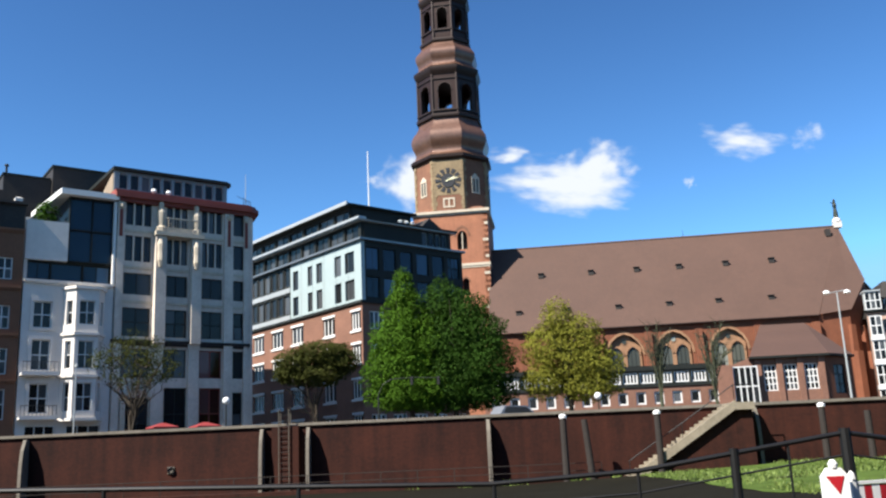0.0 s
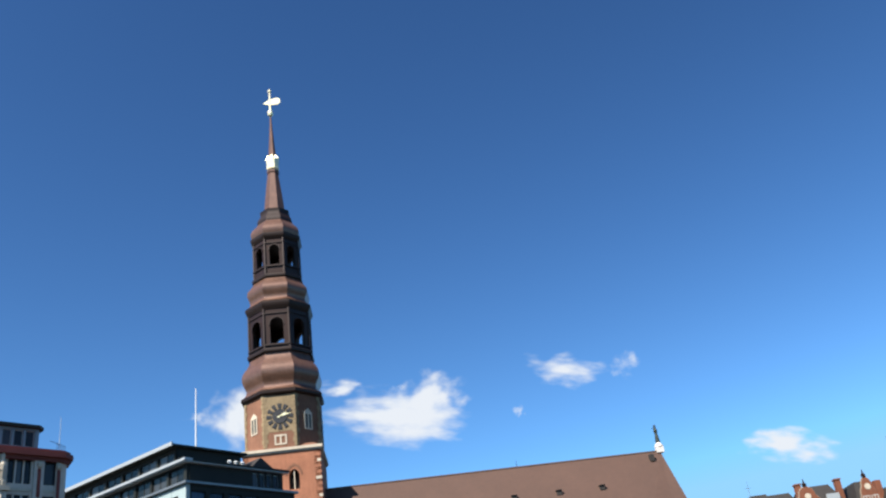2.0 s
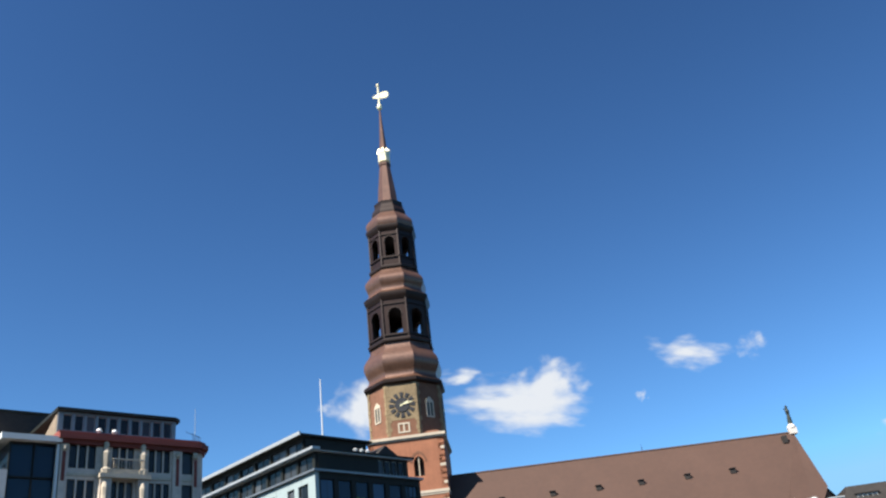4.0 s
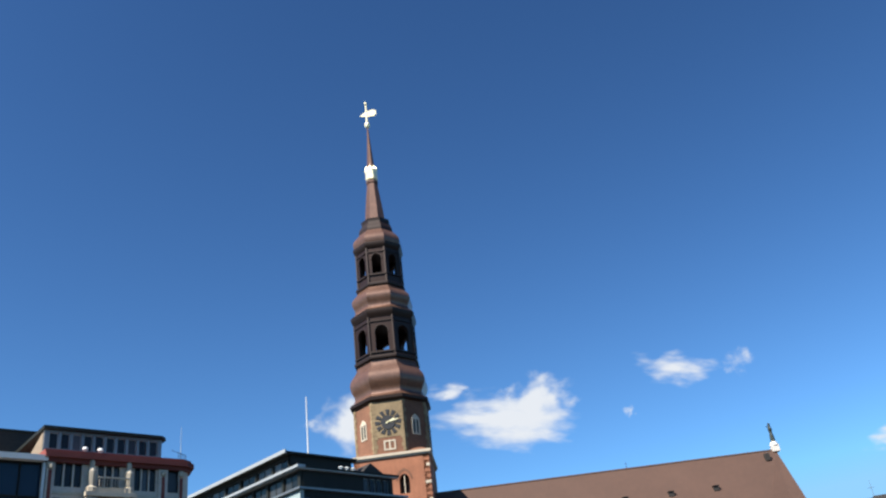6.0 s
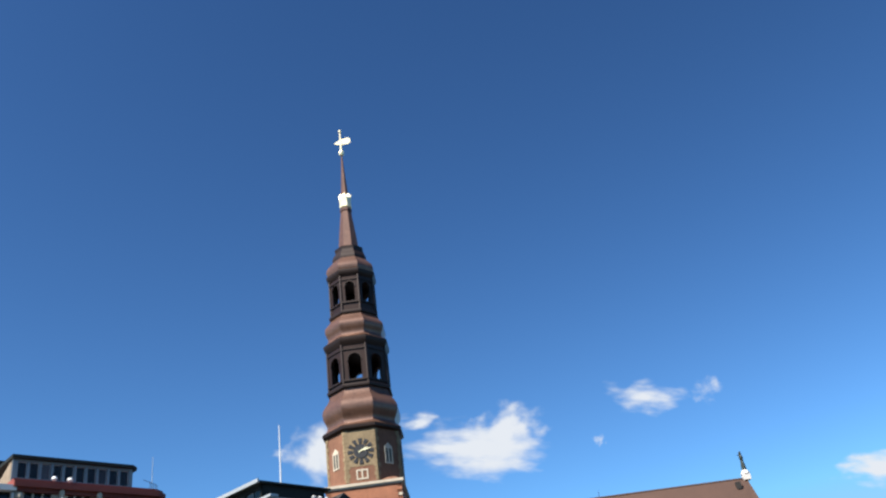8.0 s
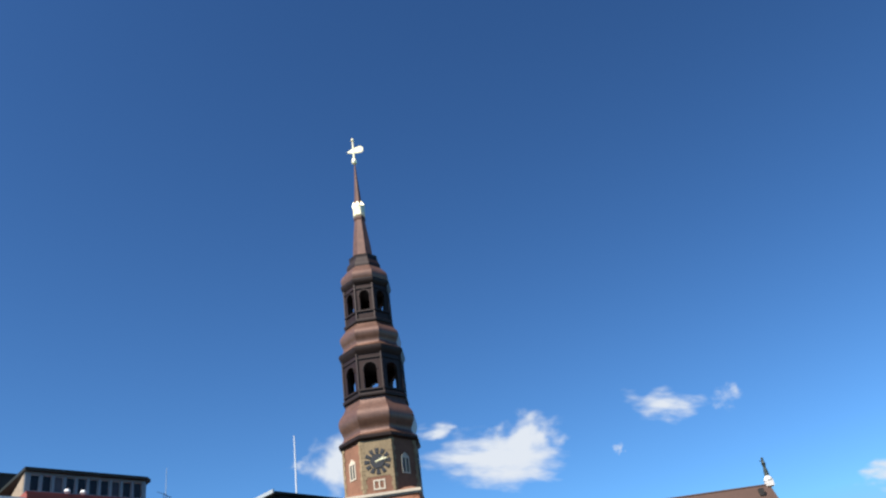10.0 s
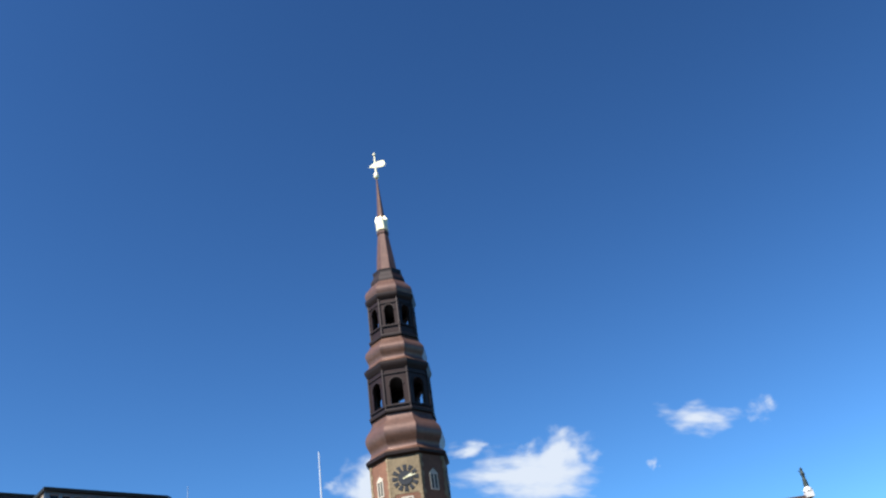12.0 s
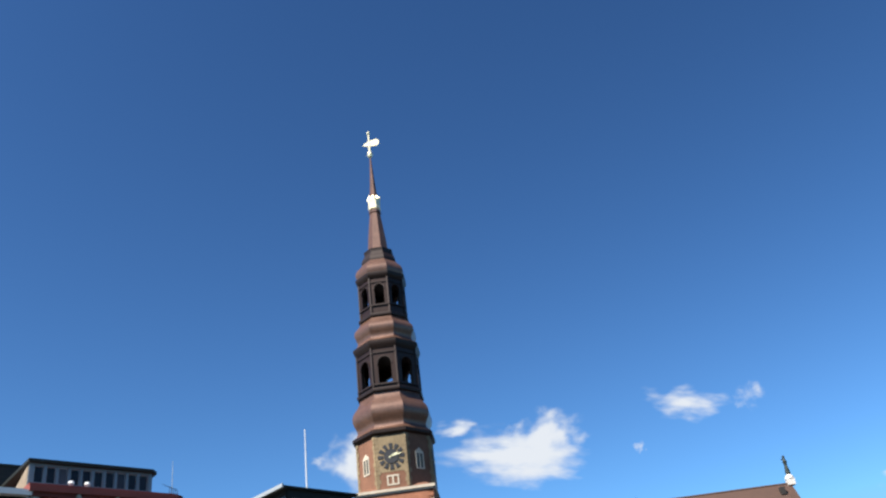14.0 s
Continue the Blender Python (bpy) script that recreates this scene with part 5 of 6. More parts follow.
# ---- trees ----
def crown_part(t, lobes, count, mat, size, seed, holes=0.0, name="crown"):
    """A crown of many small leaves gathered in uneven, gappy lobes (x, y, z, rx, ry, rz)."""
    rnd = random.Random(seed)
    weights = [l[3] * l[5] + l[3] * l[4] for l in lobes]
    off = Vector((seed * 3.7, seed * 1.3, seed * 2.1))
    verts, faces = [], []
    for l in rnd.choices(lobes, weights, k=count):
        v = Vector((rnd.gauss(0, 1), rnd.gauss(0, 1), rnd.gauss(0, 1))).normalized()
        r = 1.06 - 0.6 * rnd.random() ** 2.2
        r *= 0.92 + 0.26 * noise.noise(v * 2.1 + off + Vector(l[:3])) + 0.2 * noise.noise(v * 6.0 + off)
        p = Vector((l[0] + v.x * l[3] * r, l[1] + v.y * l[4] * r, l[2] + v.z * l[5] * r))
        if noise.noise(p * 1.5 + off) + 0.6 * noise.noise(p * 4.0) < -0.42 + holes * 2.0:
            continue
        n = (v + Vector((rnd.uniform(-0.9, 0.9), rnd.uniform(-0.9, 0.9), rnd.uniform(-0.3, 1.0)))).normalized()
        a = Matrix.Rotation(rnd.uniform(0, 6.28), 3, n) @ n.orthogonal().normalized()
        b = n.cross(a)
        w = size * rnd.uniform(0.6, 1.35)
        k = len(verts)
        verts += [p - a * w, p - b * w * 0.6 + n * w * 0.15, p + a * w - n * w * 0.2, p + b * w * 0.6 + n * w * 0.15]
        faces.append((k, k + 1, k + 2, k + 3))
    me = bpy.data.meshes.new(name)
    me.from_pydata(verts, [], faces)
    me.materials.append(mat)
    return part(name, me, mat, t)


def trunk_part(t, height, r, tips, mat, seed, fork=0.35, twigs=0):
    """A tapered, slightly crooked trunk, with limbs out to the given tips and thin twigs."""
    rnd = random.Random(seed)
    bm = bm_new()
    pts = [Vector((0, 0, -0.1))]
    for i in range(1, 5):
        pts.append(Vector((rnd.uniform(-0.1, 0.1) * i * 0.5, rnd.uniform(-0.1, 0.1) * i * 0.5, height * i / 4)))
    for i in range(4):
        rod(bm, pts[i], pts[i + 1], r * (1 - 0.17 * i), r * (1 - 0.17 * (i + 1)), 8)
    part("trunk", bm, mat, t)
    for tip in tips:
        bm = bm_new()
        k = rnd.uniform(fork, 1.0)
        s = pts[0].lerp(pts[4], k)
        e = Vector(tip)
        mid = s.lerp(e, 0.5) + Vector((rnd.uniform(-0.3, 0.3), rnd.uniform(-0.3, 0.3), rnd.uniform(0.1, 0.5)))
        rod(bm, s, mid, r * 0.34, r * 0.2, 6)
        rod(bm, mid, e, r * 0.2, r * 0.06, 5)
        for _ in range(twigs):
            b = s.lerp(mid, rnd.random()) if rnd.random() < 0.4 else mid.lerp(e, rnd.random())
            d = Vector((rnd.uniform(-1, 1), rnd.uniform(-1, 1), rnd.uniform(0.1, 1.3))).normalized() * rnd.uniform(0.5, 1.5)
            rod(bm, b, b + d, 0.03, 0.01, 4)
        part("limb", bm, mat, t)


def spread(rnd, n, w, z0, z1):
    return [(rnd.uniform(-w, w), rnd.uniform(-w, w) * 0.7, rnd.uniform(z0, z1)) for _ in range(n)]


def tree(x, y, label, height, trunk_h, lobes, count, mat, size, seed, tips=9, twigs=0, trunk_r=0.28, bark_mat=None, holes=0.0):
    t = thing("tree", Matrix.Translation((x, y, STREET)), label, "tree")
    rnd = random.Random(seed)
    w = max(abs(l[0]) + l[3] * 0.7 for l in lobes) if lobes else 2.2
    trunk_part(t, trunk_h, trunk_r, spread(rnd, tips, w * 0.8, trunk_h * 1.1, height * 0.86), bark_mat or bark, seed, twigs=twigs)
    if lobes:
        crown_part(t, lobes, count, mat, size, seed, holes)
    return t


sandstone_office()
canopy(-21.3, 79.5, 2.0)
canopy(-24.4, 77.6, 2.0)
white_house()
yellow_house()
rear_block()
teal_office()

big_a = [(-0.5, 0, 12.0, 1.0, 1.0, 2.4), (-0.5, 0, 10.0, 1.9, 1.8, 2.6), (-0.7, 0, 7.8, 2.7, 2.4, 2.6), (-0.9, 0, 5.4, 3.2, 2.7, 2.3), (1.0, 0.3, 7.4, 2.4, 2.2, 3.2), (-0.6, 0, 3.6, 3.2, 2.4, 1.6), (1.0, 0, 4.0, 2.6, 2.2, 2.0)]
big_b = [(-0.8, -0.3, 10.9, 1.7, 1.6, 2.4), (0.9, 0, 10.0, 2.2, 2.1, 2.3), (2.1, 0, 8.3, 2.4, 2.3, 2.4), (-0.4, 0, 7.8, 2.8, 2.5, 2.9), (2.5, 0, 5.9, 2.8, 2.5, 2.6), (0, 0, 5.0, 3.1, 2.6, 2.4), (2.4, 0, 3.6, 2.6, 2.0, 1.6), (-0.6, 0, 3.4, 2.6, 2.0, 1.6)]
tree(-3.2, 76, "large dense fresh-green tree by the street", 14, 5.5, big_a, 60000, leaf_lime, 0.1, 3, 14)
tree(0.4, 76.6, "large dense dark-green tree by the street", 13.4, 5.5, big_b, 70000, leaf_green, 0.1, 4, 14)
yellow_lobes = [(-0.6, 0, 9.2, 1.6, 1.6, 2.0), (0.9, 0, 7.8, 2.3, 2.0, 2.1), (-1.8, 0, 6.8, 2.1, 2.0, 2.1), (0.4, 0, 5.8, 2.9, 2.4, 2.1), (2.4, 0, 5.2, 2.3, 2.0, 1.9), (-2.2, 0, 4.2, 2.1, 2.0, 1.5), (1.4, 0, 3.6, 2.7, 2.2, 1.3)]
tree(10.0, 77, "yellow-green spring tree with new leaves", 11, 4.2, yellow_lobes, 34000, leaf_yellow, 0.1, 6, 16, 5, holes=0.05)
dull_lobes = [(0.6, 0, 7.3, 2.5, 2.0, 1.2), (-1.6, 0, 6.7, 1.9, 1.8, 1.2), (2.2, 0, 6.7, 1.5, 1.6, 1.2), (0, 0, 5.6, 2.7, 1.8, 1.0), (-2.4, 0, 5.7, 1.2, 1.3, 0.8)]
tree(-11.3, 77, "small dull olive-green tree with a flat crown", 8.6, 3.6, dull_lobes, 22000, leaf_dull, 0.1, 7, 12, 4, 0.2, holes=0.05)
crooked_lobes = [(0.2, 0, 7.2, 2.8, 1.6, 1.7), (-2.0, 0, 6.6, 1.6, 1.3, 1.3), (2.0, 0, 6.2, 1.8, 1.3, 1.4), (0.4, 0, 5.2, 2.2, 1.3, 0.8)]
tree(-24.2, 69.5, "crooked street tree with few young leaves", 9.2, 3.2, crooked_lobes, 7000, leaf_dull, 0.085, 8, 18, 6, 0.24, holes=0.2)
for bx, s in ((20.9, 21), (26.4, 22)):
    tree(bx, 91.5, "bare tree with a mossy trunk before the annex", 12.5, 6.5, [], 0, None, 0, s, 14, 14, 0.24, ivy_bark)


# ---- houses east of the church ----
EAST = Matrix.Translation((57.5, 127.5, STREET)) @ Matrix.Rotation(radians(-12.8), 4, "Z")


def hip_roof(t, x0, x1, y0, y1, z0, z1, inset, mat, name="roof"):
    bm = bm_new()
    a = [bm.verts.new(p) for p in ((x0, y0, z0), (x1, y0, z0), (x1, y1, z0), (x0, y1, z0))]
    b = [bm.verts.new(p) for p in ((x0 + inset * 0.6, y0 + inset, z1), (x1 - inset * 0.6, y0 + inset, z1), (x1 - inset * 0.6, y1 - inset, z1), (x0 + inset * 0.6, y1 - inset, z1))]
    for i in range(4):
        j = (i + 1) % 4
        bm.faces.new((a[i], a[j], b[j], b[i]))
    bm.faces.new(b)
    return part(name, bm, mat, t)


def house_shell(t, x0, x1, depth, h, mat):
    bm = bm_new()
    box(bm, x0, x0 + 0.4, 0.46, depth, 0, h)
    box(bm, x1 - 0.4, x1, 0.46, depth, 0, h)
    box(bm, x0, x1, depth, depth + 0.4, 0, h)
    part("wall", bm, mat, t)


def dormer(t, x, y, z, w, h, d, wall, n=2):
    bm = bm_new()
    box(bm, x, x + w, y, y + d, z, z + h)
    box(bm, x - 0.15, x + w + 0.15, y - 0.2, y + d, z + h, z + h + 0.15)
    part("dormer", bm, wall, t)
    window(t, Matrix.Translation((x + 0.12, y - 0.22, z + 0.15)), w - 0.24, h - 0.25, n, 1, pale_metal, glass, 0.09)


def curved_gable(t, x0, x1, z, h, mat):
    """A gable front with curled shoulders and a small round head."""
    c, w = (x0 + x1) / 2, (x1 - x0) / 2
    prof = [(0, 1.0), (0.2, 0.98), (0.29, 0.84), (0.36, 0.68), (0.46, 0.62), (0.58, 0.6), (0.66, 0.5), (0.73, 0.4), (0.8, 0.38), (0.88, 0.34), (0.95, 0.24), (1.0, 0.08)]
    bm = bm_new()
    for (k0, a), (k1, b) in zip(prof, prof[1:]):
        prism(bm, [(c - w * a, z + h * k0), (c + w * a, z + h * k0), (c + w * b, z + h * k1), (c - w * b, z + h * k1)], -0.1, 0.5)
    g = part("gable", bm, mat, t, "curled brick gable")
    for side in (-1, 1):
        bm = bm_new()
        for (k0, a), (k1, b) in zip(prof[1:], prof[2:]):
            rod(bm, (c + side * w * a, 0.2, z + h * k0), (c + side * w * b, 0.2, z + h * k1), 0.14, 0.14, 5)
        part("gable_coping", bm, brown_stone, g)
    bm = bm_new()
    rod(bm, (c, -0.16, z + h * 0.7), (c, -0.1, z + h * 0.7), 0.45, 0.45, 14)
    part("roundel", bm, sand_trim, g)
    for s in (-0.35, 0.35):
        window(t, Matrix.Translation((c + s * w - 0.5, -0.28, z + 0.25)), 1.0, 1.5, 2, 1, cream_paint, glass, 0.12)
    bm = bm_new()
    turned(bm, [(z + h, 0.3), (z + h + 0.5, 0.35), (z + h + 0.7, 0.12), (z + h + 1.2, 0.05)], 6, 0, c, 0.2)
    part("finial", bm, copper_dark, g)


def corner_house():
    t = thing("apartment_house", EAST, "pink and brick apartment house with a glazed oriel", "building", "houses east of the church")
    W = 9.6
    rows = []
    for z, n in ((2.5, 2), (5.9, 2), (9.2, 2), (12.6, 2)):
        for x, w in ((3.4, 1.1), (5.4, 1.6), (7.8, 1.4)):
            rows.append((x, z, w, 1.9, n, 1))
    facade(t, Matrix.Identity(4), 1.5, W, 0, 8.6, [r for r in rows if r[1] < 8], brick_orange, frame_mat=cream_paint, bar=0.14)
    facade(t, Matrix.Identity(4), 1.5, W, 8.6, 15.6, [r for r in rows if r[1] > 8], pink_plaster, frame_mat=cream_paint, bar=0.12)
    cornice(t, Matrix.Identity(4), 1.5, W, 8.5, 0.15, 0.3, sand_trim, "string_course", 0.1)
    for z in (2.4, 5.8):
        for x, w in ((3.4, 1.1), (5.4, 1.6), (7.8, 1.4)):
            bm = bm_new()
            wall_cells(bm, x - 0.25, x + w + 0.25, z - 0.1, z + 2.35, -0.1, -0.003, [(x, x + w, z + 0.1, z + 2.0)])
            part("window_surround", bm, sand_trim, t)
    # glazed corner bay
    m = Matrix.Translation((1.55, -0.7, 0))
    for z in (2.6, 6.0, 9.4, 12.8):
        window(t, m @ Matrix.Translation((0, 0, z - 0.6)), 1.6, 2.8, 2, 2, white_paint, glass, 0.13)
        bm = bm_new()
        box(bm, 1.5, 3.2, -0.72, -0.004, z - 1.2, z - 0.62)
        part("bay_spandrel", bm, white_paint, t)
    window(t, Matrix.Translation((1.3, -0.75, 15.9)), 2.1, 2.5, 3, 2, white_paint, glass, 0.12)
    bm = bm_new()
    box(bm, 1.25, 3.45, -0.8, 1.5, 18.4, 18.6)
    box(bm, 1.3, 3.4, 0.3, 0.5, 15.8, 18.4)
    part("roof_light", bm, pale_metal, t)
    cornice(t, Matrix.Identity(4), 1.2, W, 15.5, 0.5, 0.35, dark_panel)
    hip_roof(t, 3.0, 19, 0.1, 14, 15.85, 20.3, 3.0, slate)
    dormer(t, 3.9, 0.7, 16.0, 3.2, 1.5, 2.5, slate, 3)
    dormer(t, 5.6, 1.9, 18.1, 3.0, 0.8, 1.5, slate, 4)
    house_shell(t, 4.9, W, 14, 15.6, pink_plaster)
    bm = bm_new()
    slab(bm, [(1.55, 0.31), (2.0, 0.31), (4.89, 14), (4.45, 14)], 0, 15.6)
    part("flank_wall", bm, pink_plaster, t)


def turret_house():
    t = thing("apartment_house", EAST, "brown apartment house with a round glazed stair turret", "building", "houses east of the church")
    x0, x1 = 9.7, 15.8
    rows = [(x, z, 1.5, 2.1, 2, 2) for z in (2.2, 5.6, 9.0, 12.3) for x in (12.4, 14.2)]
    facade(t, Matrix.Identity(4), x0, x1, 0, 15.2, rows, brick_orange, frame_mat=cream_paint, bar=0.13)
    cornice(t, Matrix.Identity(4), x0, x1, 15.2, 0.4, 0.4, dark_panel)
    dormer(t, 12.3, 0.2, 15.7, 3.3, 1.5, 2.0, slate, 3)
    dormer(t, 12.6, 1.6, 18.0, 2.4, 0.9, 1.5, pale_metal, 2)
    hip_roof(t, x0, x1, 0.15, 13, 15.6, 20.6, 3.2, slate)
    house_shell(t, x0, x1, 13, 15.2, brick_orange)
    n, r = 8, 1.35
    for z in (3.0, 6.4, 9.8, 13.2, 16.2):
        for i in range(-3, 3):
            a = math.radians(-90 + i * 36 + 18)
            l = 2 * r * math.sin(math.radians(18))
            cx, cy = 10.9 + r * math.cos(a), 0.15 + r * math.sin(a)
            m = Matrix.Translation((cx, cy, z)) @ Matrix.Rotation(a + math.pi / 2, 4, "Z") @ Matrix.Translation((-l / 2, -0.16, 0))
            window(t, m, l, 2.5, 1, 2, cream_paint, glass_blue, 0.1)
    for z in (2.4, 5.5, 8.9, 12.3, 15.7, 18.7):
        bm = bm_new()
        turned(bm, [(z, r + 0.06), (z + 0.5 if z < 18 else z + 0.25, r + 0.06)], 16, 0, 10.9, 0.15)
        part("turret_band", bm, cream_paint if z > 15 else brick_orange, t)
    bm = bm_new()
    turned(bm, [(0, r), (2.4, r)], 16, 0, 10.9, 0.15)
    part("turret_base", bm, brick_orange, t)
    bm = bm_new()
    rod(bm, (10.9, 1.0, 18.9), (10.9, 1.0, 22.4), 0.04, 0.02, 5)
    rod(bm, (10.5, 1.0, 21.4), (11.3, 1.0, 21.4), 0.03, 0.03, 5)
    part("aerial", bm, grey_metal, t)


def gable_house():
    t = thing("merchant_house", EAST, "red brick and sandstone house with a curled gable", "building", "houses east of the church")
    x0, x1 = 15.9, 25.6
    rows = []
    for z in (2.2, 5.7, 9.2, 12.6):
        rows += [(16.7, z, 1.3, 2.2, 2, 2), (18.6, z, 1.3, 2.2, 2, 2), (20.6, z, 0.9, 2.2, 1, 2), (22.3, z, 1.2, 2.2, 2, 2), (24.1, z, 1.1, 2.2, 2, 2)]
    facade(t, Matrix.Identity(4), x0, x1, 0, 15.8, rows, brick_red, frame_mat=cream_paint, bar=0.13)
    for z in (1.9, 5.4, 8.9, 12.3):
        for r in rows[:5]:
            bm = bm_new()
            wall_cells(bm, r[0] - 0.14, r[0] + r[2] + 0.14, z + 0.1, z + 2.7, -0.1, -0.003, [(r[0], r[0] + r[2], z + 0.3, z + 2.5)])
            part("window_surround", bm, sand_trim, t)
    for z in (5.0, 8.5, 12.0):
        cornice(t, Matrix.Identity(4), x0, x1, z, 0.25, 0.3, sand_trim, "string_course", 0.1)
    bm = bm_new()
    box(bm, 16.3, 20.3, -1.1, -0.003, 15.1, 15.35)
    box(bm, 16.3, 20.3, -1.1, -0.95, 15.35, 16.1)
    part("balcony", bm, brown_stone, t)
    curved_gable(t, 15.95, 21.6, 15.8, 4.5, brick_red)
    hip_roof(t, 18, x1, 0.6, 13, 15.6, 20.9, 3.4, slate)
    dormer(t, 22.0, 0.6, 16.1, 3.0, 1.4, 2.0, slate, 3)
    bm = bm_new()
    box(bm, 22.3, 24.2, 2.4, 2.6, 18.4, 19.3, Matrix.Rotation(0, 4, "X"))
    part("skylight", bm, pale_metal, t)
    house_shell(t, x0, x1, 13, 15.8, brick_red)
    for x, z in ((19.2, 20.6), (25.2, 20.6)):
        bm = bm_new()
        box(bm, x - 0.4, x + 0.4, 4.2, 5.2, z - 2, z + 0.8)
        box(bm, x - 0.5, x + 0.5, 4.1, 5.3, z + 0.8, z + 1.0)
        part("chimney", bm, brick_red, t)


def tower_house():
    t = thing("merchant_house", EAST, "red brick house with a slim gabled bay and steep roof", "building", "houses east of the church")
    x0, x1 = 25.7, 29.4
    rows = [(x, z, 1.0, 2.2, 2, 2) for z in (2.2, 5.7, 9.2, 12.6) for x in (26.2, 27.9)]
    facade(t, Matrix.Identity(4), x0, x1, 0, 16.2, rows, brick_red, frame_mat=cream_paint, bar=0.12)
    curved_gable(t, 25.8, 29.3, 16.2, 4.3, brick_red)
    for z in (5.0, 8.5, 12.0, 15.6):
        cornice(t, Matrix.Identity(4), x0, x1, z, 0.22, 0.3, sand_trim, "string_course", 0.1)
    hip_roof(t, x0, x1, 0.6, 13, 16.2, 20.4, 1.6, slate)
    house_shell(t, x0, x1, 13, 16.2, brick_red)


def sandstone_house():
    t = thing("merchant_house", EAST, "brown sandstone house with rows of arched windows", "building", "houses east of the church")
    x0, x1 = 29.5, 52.0
    rows = [(x0 + 0.7 + k * 1.85, z, 1.1, 2.3, 2, 2) for z in (2.0, 5.4, 8.8, 12.2) for k in range(12)]
    facade(t, Matrix.Identity(4), x0, x1, 0, 15.4, rows, brown_stone, frame_mat=cream_paint, bar=0.12)
    for z in (4.7, 8.1, 11.5, 15.1):
        cornice(t, Matrix.Identity(4), x0, x1, z, 0.3, 0.35, brown_stone, "string_course", 0.1)
    for r in rows[24:]:
        bm = bm_new()
        arch_band(bm, r[0] + 0.55, 1.1, r[1] + 2.0, 0.0, 0.22, -0.15, -0.003)
        part("arch_moulding", bm, brown_stone, t)
    hip_roof(t, x0, x1, 0.1, 13, 15.45, 19.2, 2.8, slate)
    for k in range(3):
        dormer(t, x0 + 1.5 + k * 4.0, 0.6, 15.9, 1.8, 1.5, 2.0, slate, 2)
    house_shell(t, x0, x1, 13, 15.4, brown_stone)
    bm = bm_new()
    box(bm, 30.0, 30.9, 3.0, 4.2, 17, 20.4)
    part("chimney", bm, brick_red, t)


corner_house()
turret_house()
gable_house()
tower_house()
sandstone_house()

far = thing("distant_church", Matrix.Translation((196.5, 264.5, 0)), "slim brown copper spire far behind the houses", "church")
fb = bm_new()
turned(fb, [(0, 5.0), (30, 5.0), (30, 4.4)], 4, math.pi / 4)
part("tower", fb, brick_red, far)
fb = bm_new()
turned(fb, [(30, 4.3), (38, 3.3), (62.3, 0.12)], 8)
part("spire", fb, far_copper, far)


# ---- footbridge ----
def bridge_z(y):
    return 2.5 + 0.24 * math.sin(math.pi * (52 - y) / 46.0)


def footbridge():
    t = thing("footbridge", Matrix.Translation((0, 0, 0)), "arched iron footbridge with dull lattice sides", "bridge")
    def bx(y):
        return 24.6 + (52 - y) * 0.06
    ys = [52 - 1.15 * k for k in range(41)]
    bm = bm_new()
    for a, b in zip(ys, ys[1:]):
        v = []
        for y in (a, b):
            for z in (bridge_z(y) - 0.18, bridge_z(y)):
                for dx in (0.1, 3.4):
                    v.append(bm.verts.new((bx(y) + dx, y, z)))
        for f in ((0, 1, 5, 4), (2, 6, 7, 3), (0, 4, 6, 2), (1, 3, 7, 5)):
            bm.faces.new([v[i] for i in f])
    part("deck", bm, timber, t)
    for dx in (0.0, 3.5):
        for off, r in ((-0.1, 0.11), (0.95, 0.07)):
            bm = bm_new()
            for a, b in zip(ys, ys[1:]):
                rod(bm, (bx(a) + dx, a, bridge_z(a) + off), (bx(b) + dx, b, bridge_z(b) + off), r, r, 6)
            part("chord", bm, bridge_paint, t, "dull painted iron chord")
        for a, b in zip(ys, ys[1:]):
            bm = bm_new()
            rod(bm, (bx(a) + dx, a, bridge_z(a)), (bx(b) + dx, b, bridge_z(b) + 0.9), 0.028, 0.028, 5)
            rod(bm, (bx(b) + dx, b, bridge_z(b)), (bx(a) + dx, a, bridge_z(a) + 0.9), 0.028, 0.028, 5)
            rod(bm, (bx(a) + dx, a, bridge_z(a) - 0.1), (bx(a) + dx, a, bridge_z(a) + 0.95), 0.05, 0.05, 5)
            part("lattice_panel", bm, bridge_paint, t)
    for dx in (0.4, 1.7, 3.0):
        bm = bm_new()
        for a, b in zip(ys, ys[1:]):
            za, zb = bridge_z(a) - 0.35, bridge_z(b) - 0.35
            rod(bm, (bx(a) + dx, a, za), (bx(b) + dx, b, zb), 0.16, 0.16, 5)
        part("girder", bm, timber, t)
    bm = bm_new()
    box(bm, 25.5, 31.5, 2.0, 6.5, -0.5, 2.7)
    part("abutment", bm, brick_quay, t)


footbridge()


# ---- street furniture ----
def tall_lamp():
    t = thing("street_lamp", Matrix.Translation((23.55, 54.3, STREET)), "tall grey street lamp with two flat heads", "street lamp")
    bm = bm_new()
    rod(bm, (0, 0, 0.1), (0, 0, 7.0), 0.075, 0.04, 8)
    part("mast", bm, pale_metal, t)
    bm = bm_new()
    rod(bm, (-0.55, 0, 6.95), (0.55, 0, 7.1), 0.03, 0.03, 6)
    part("arm", bm, pale_metal, t)
    for s in (-1, 1):
        bm = bm_new()
        turned(bm, [(6.88, 0.05), (6.94, 0.21), (7.06, 0.18), (7.12, 0.06)], 10, 0, s * 0.62, 0)
        part("lamp_head", bm, sign_white, t)


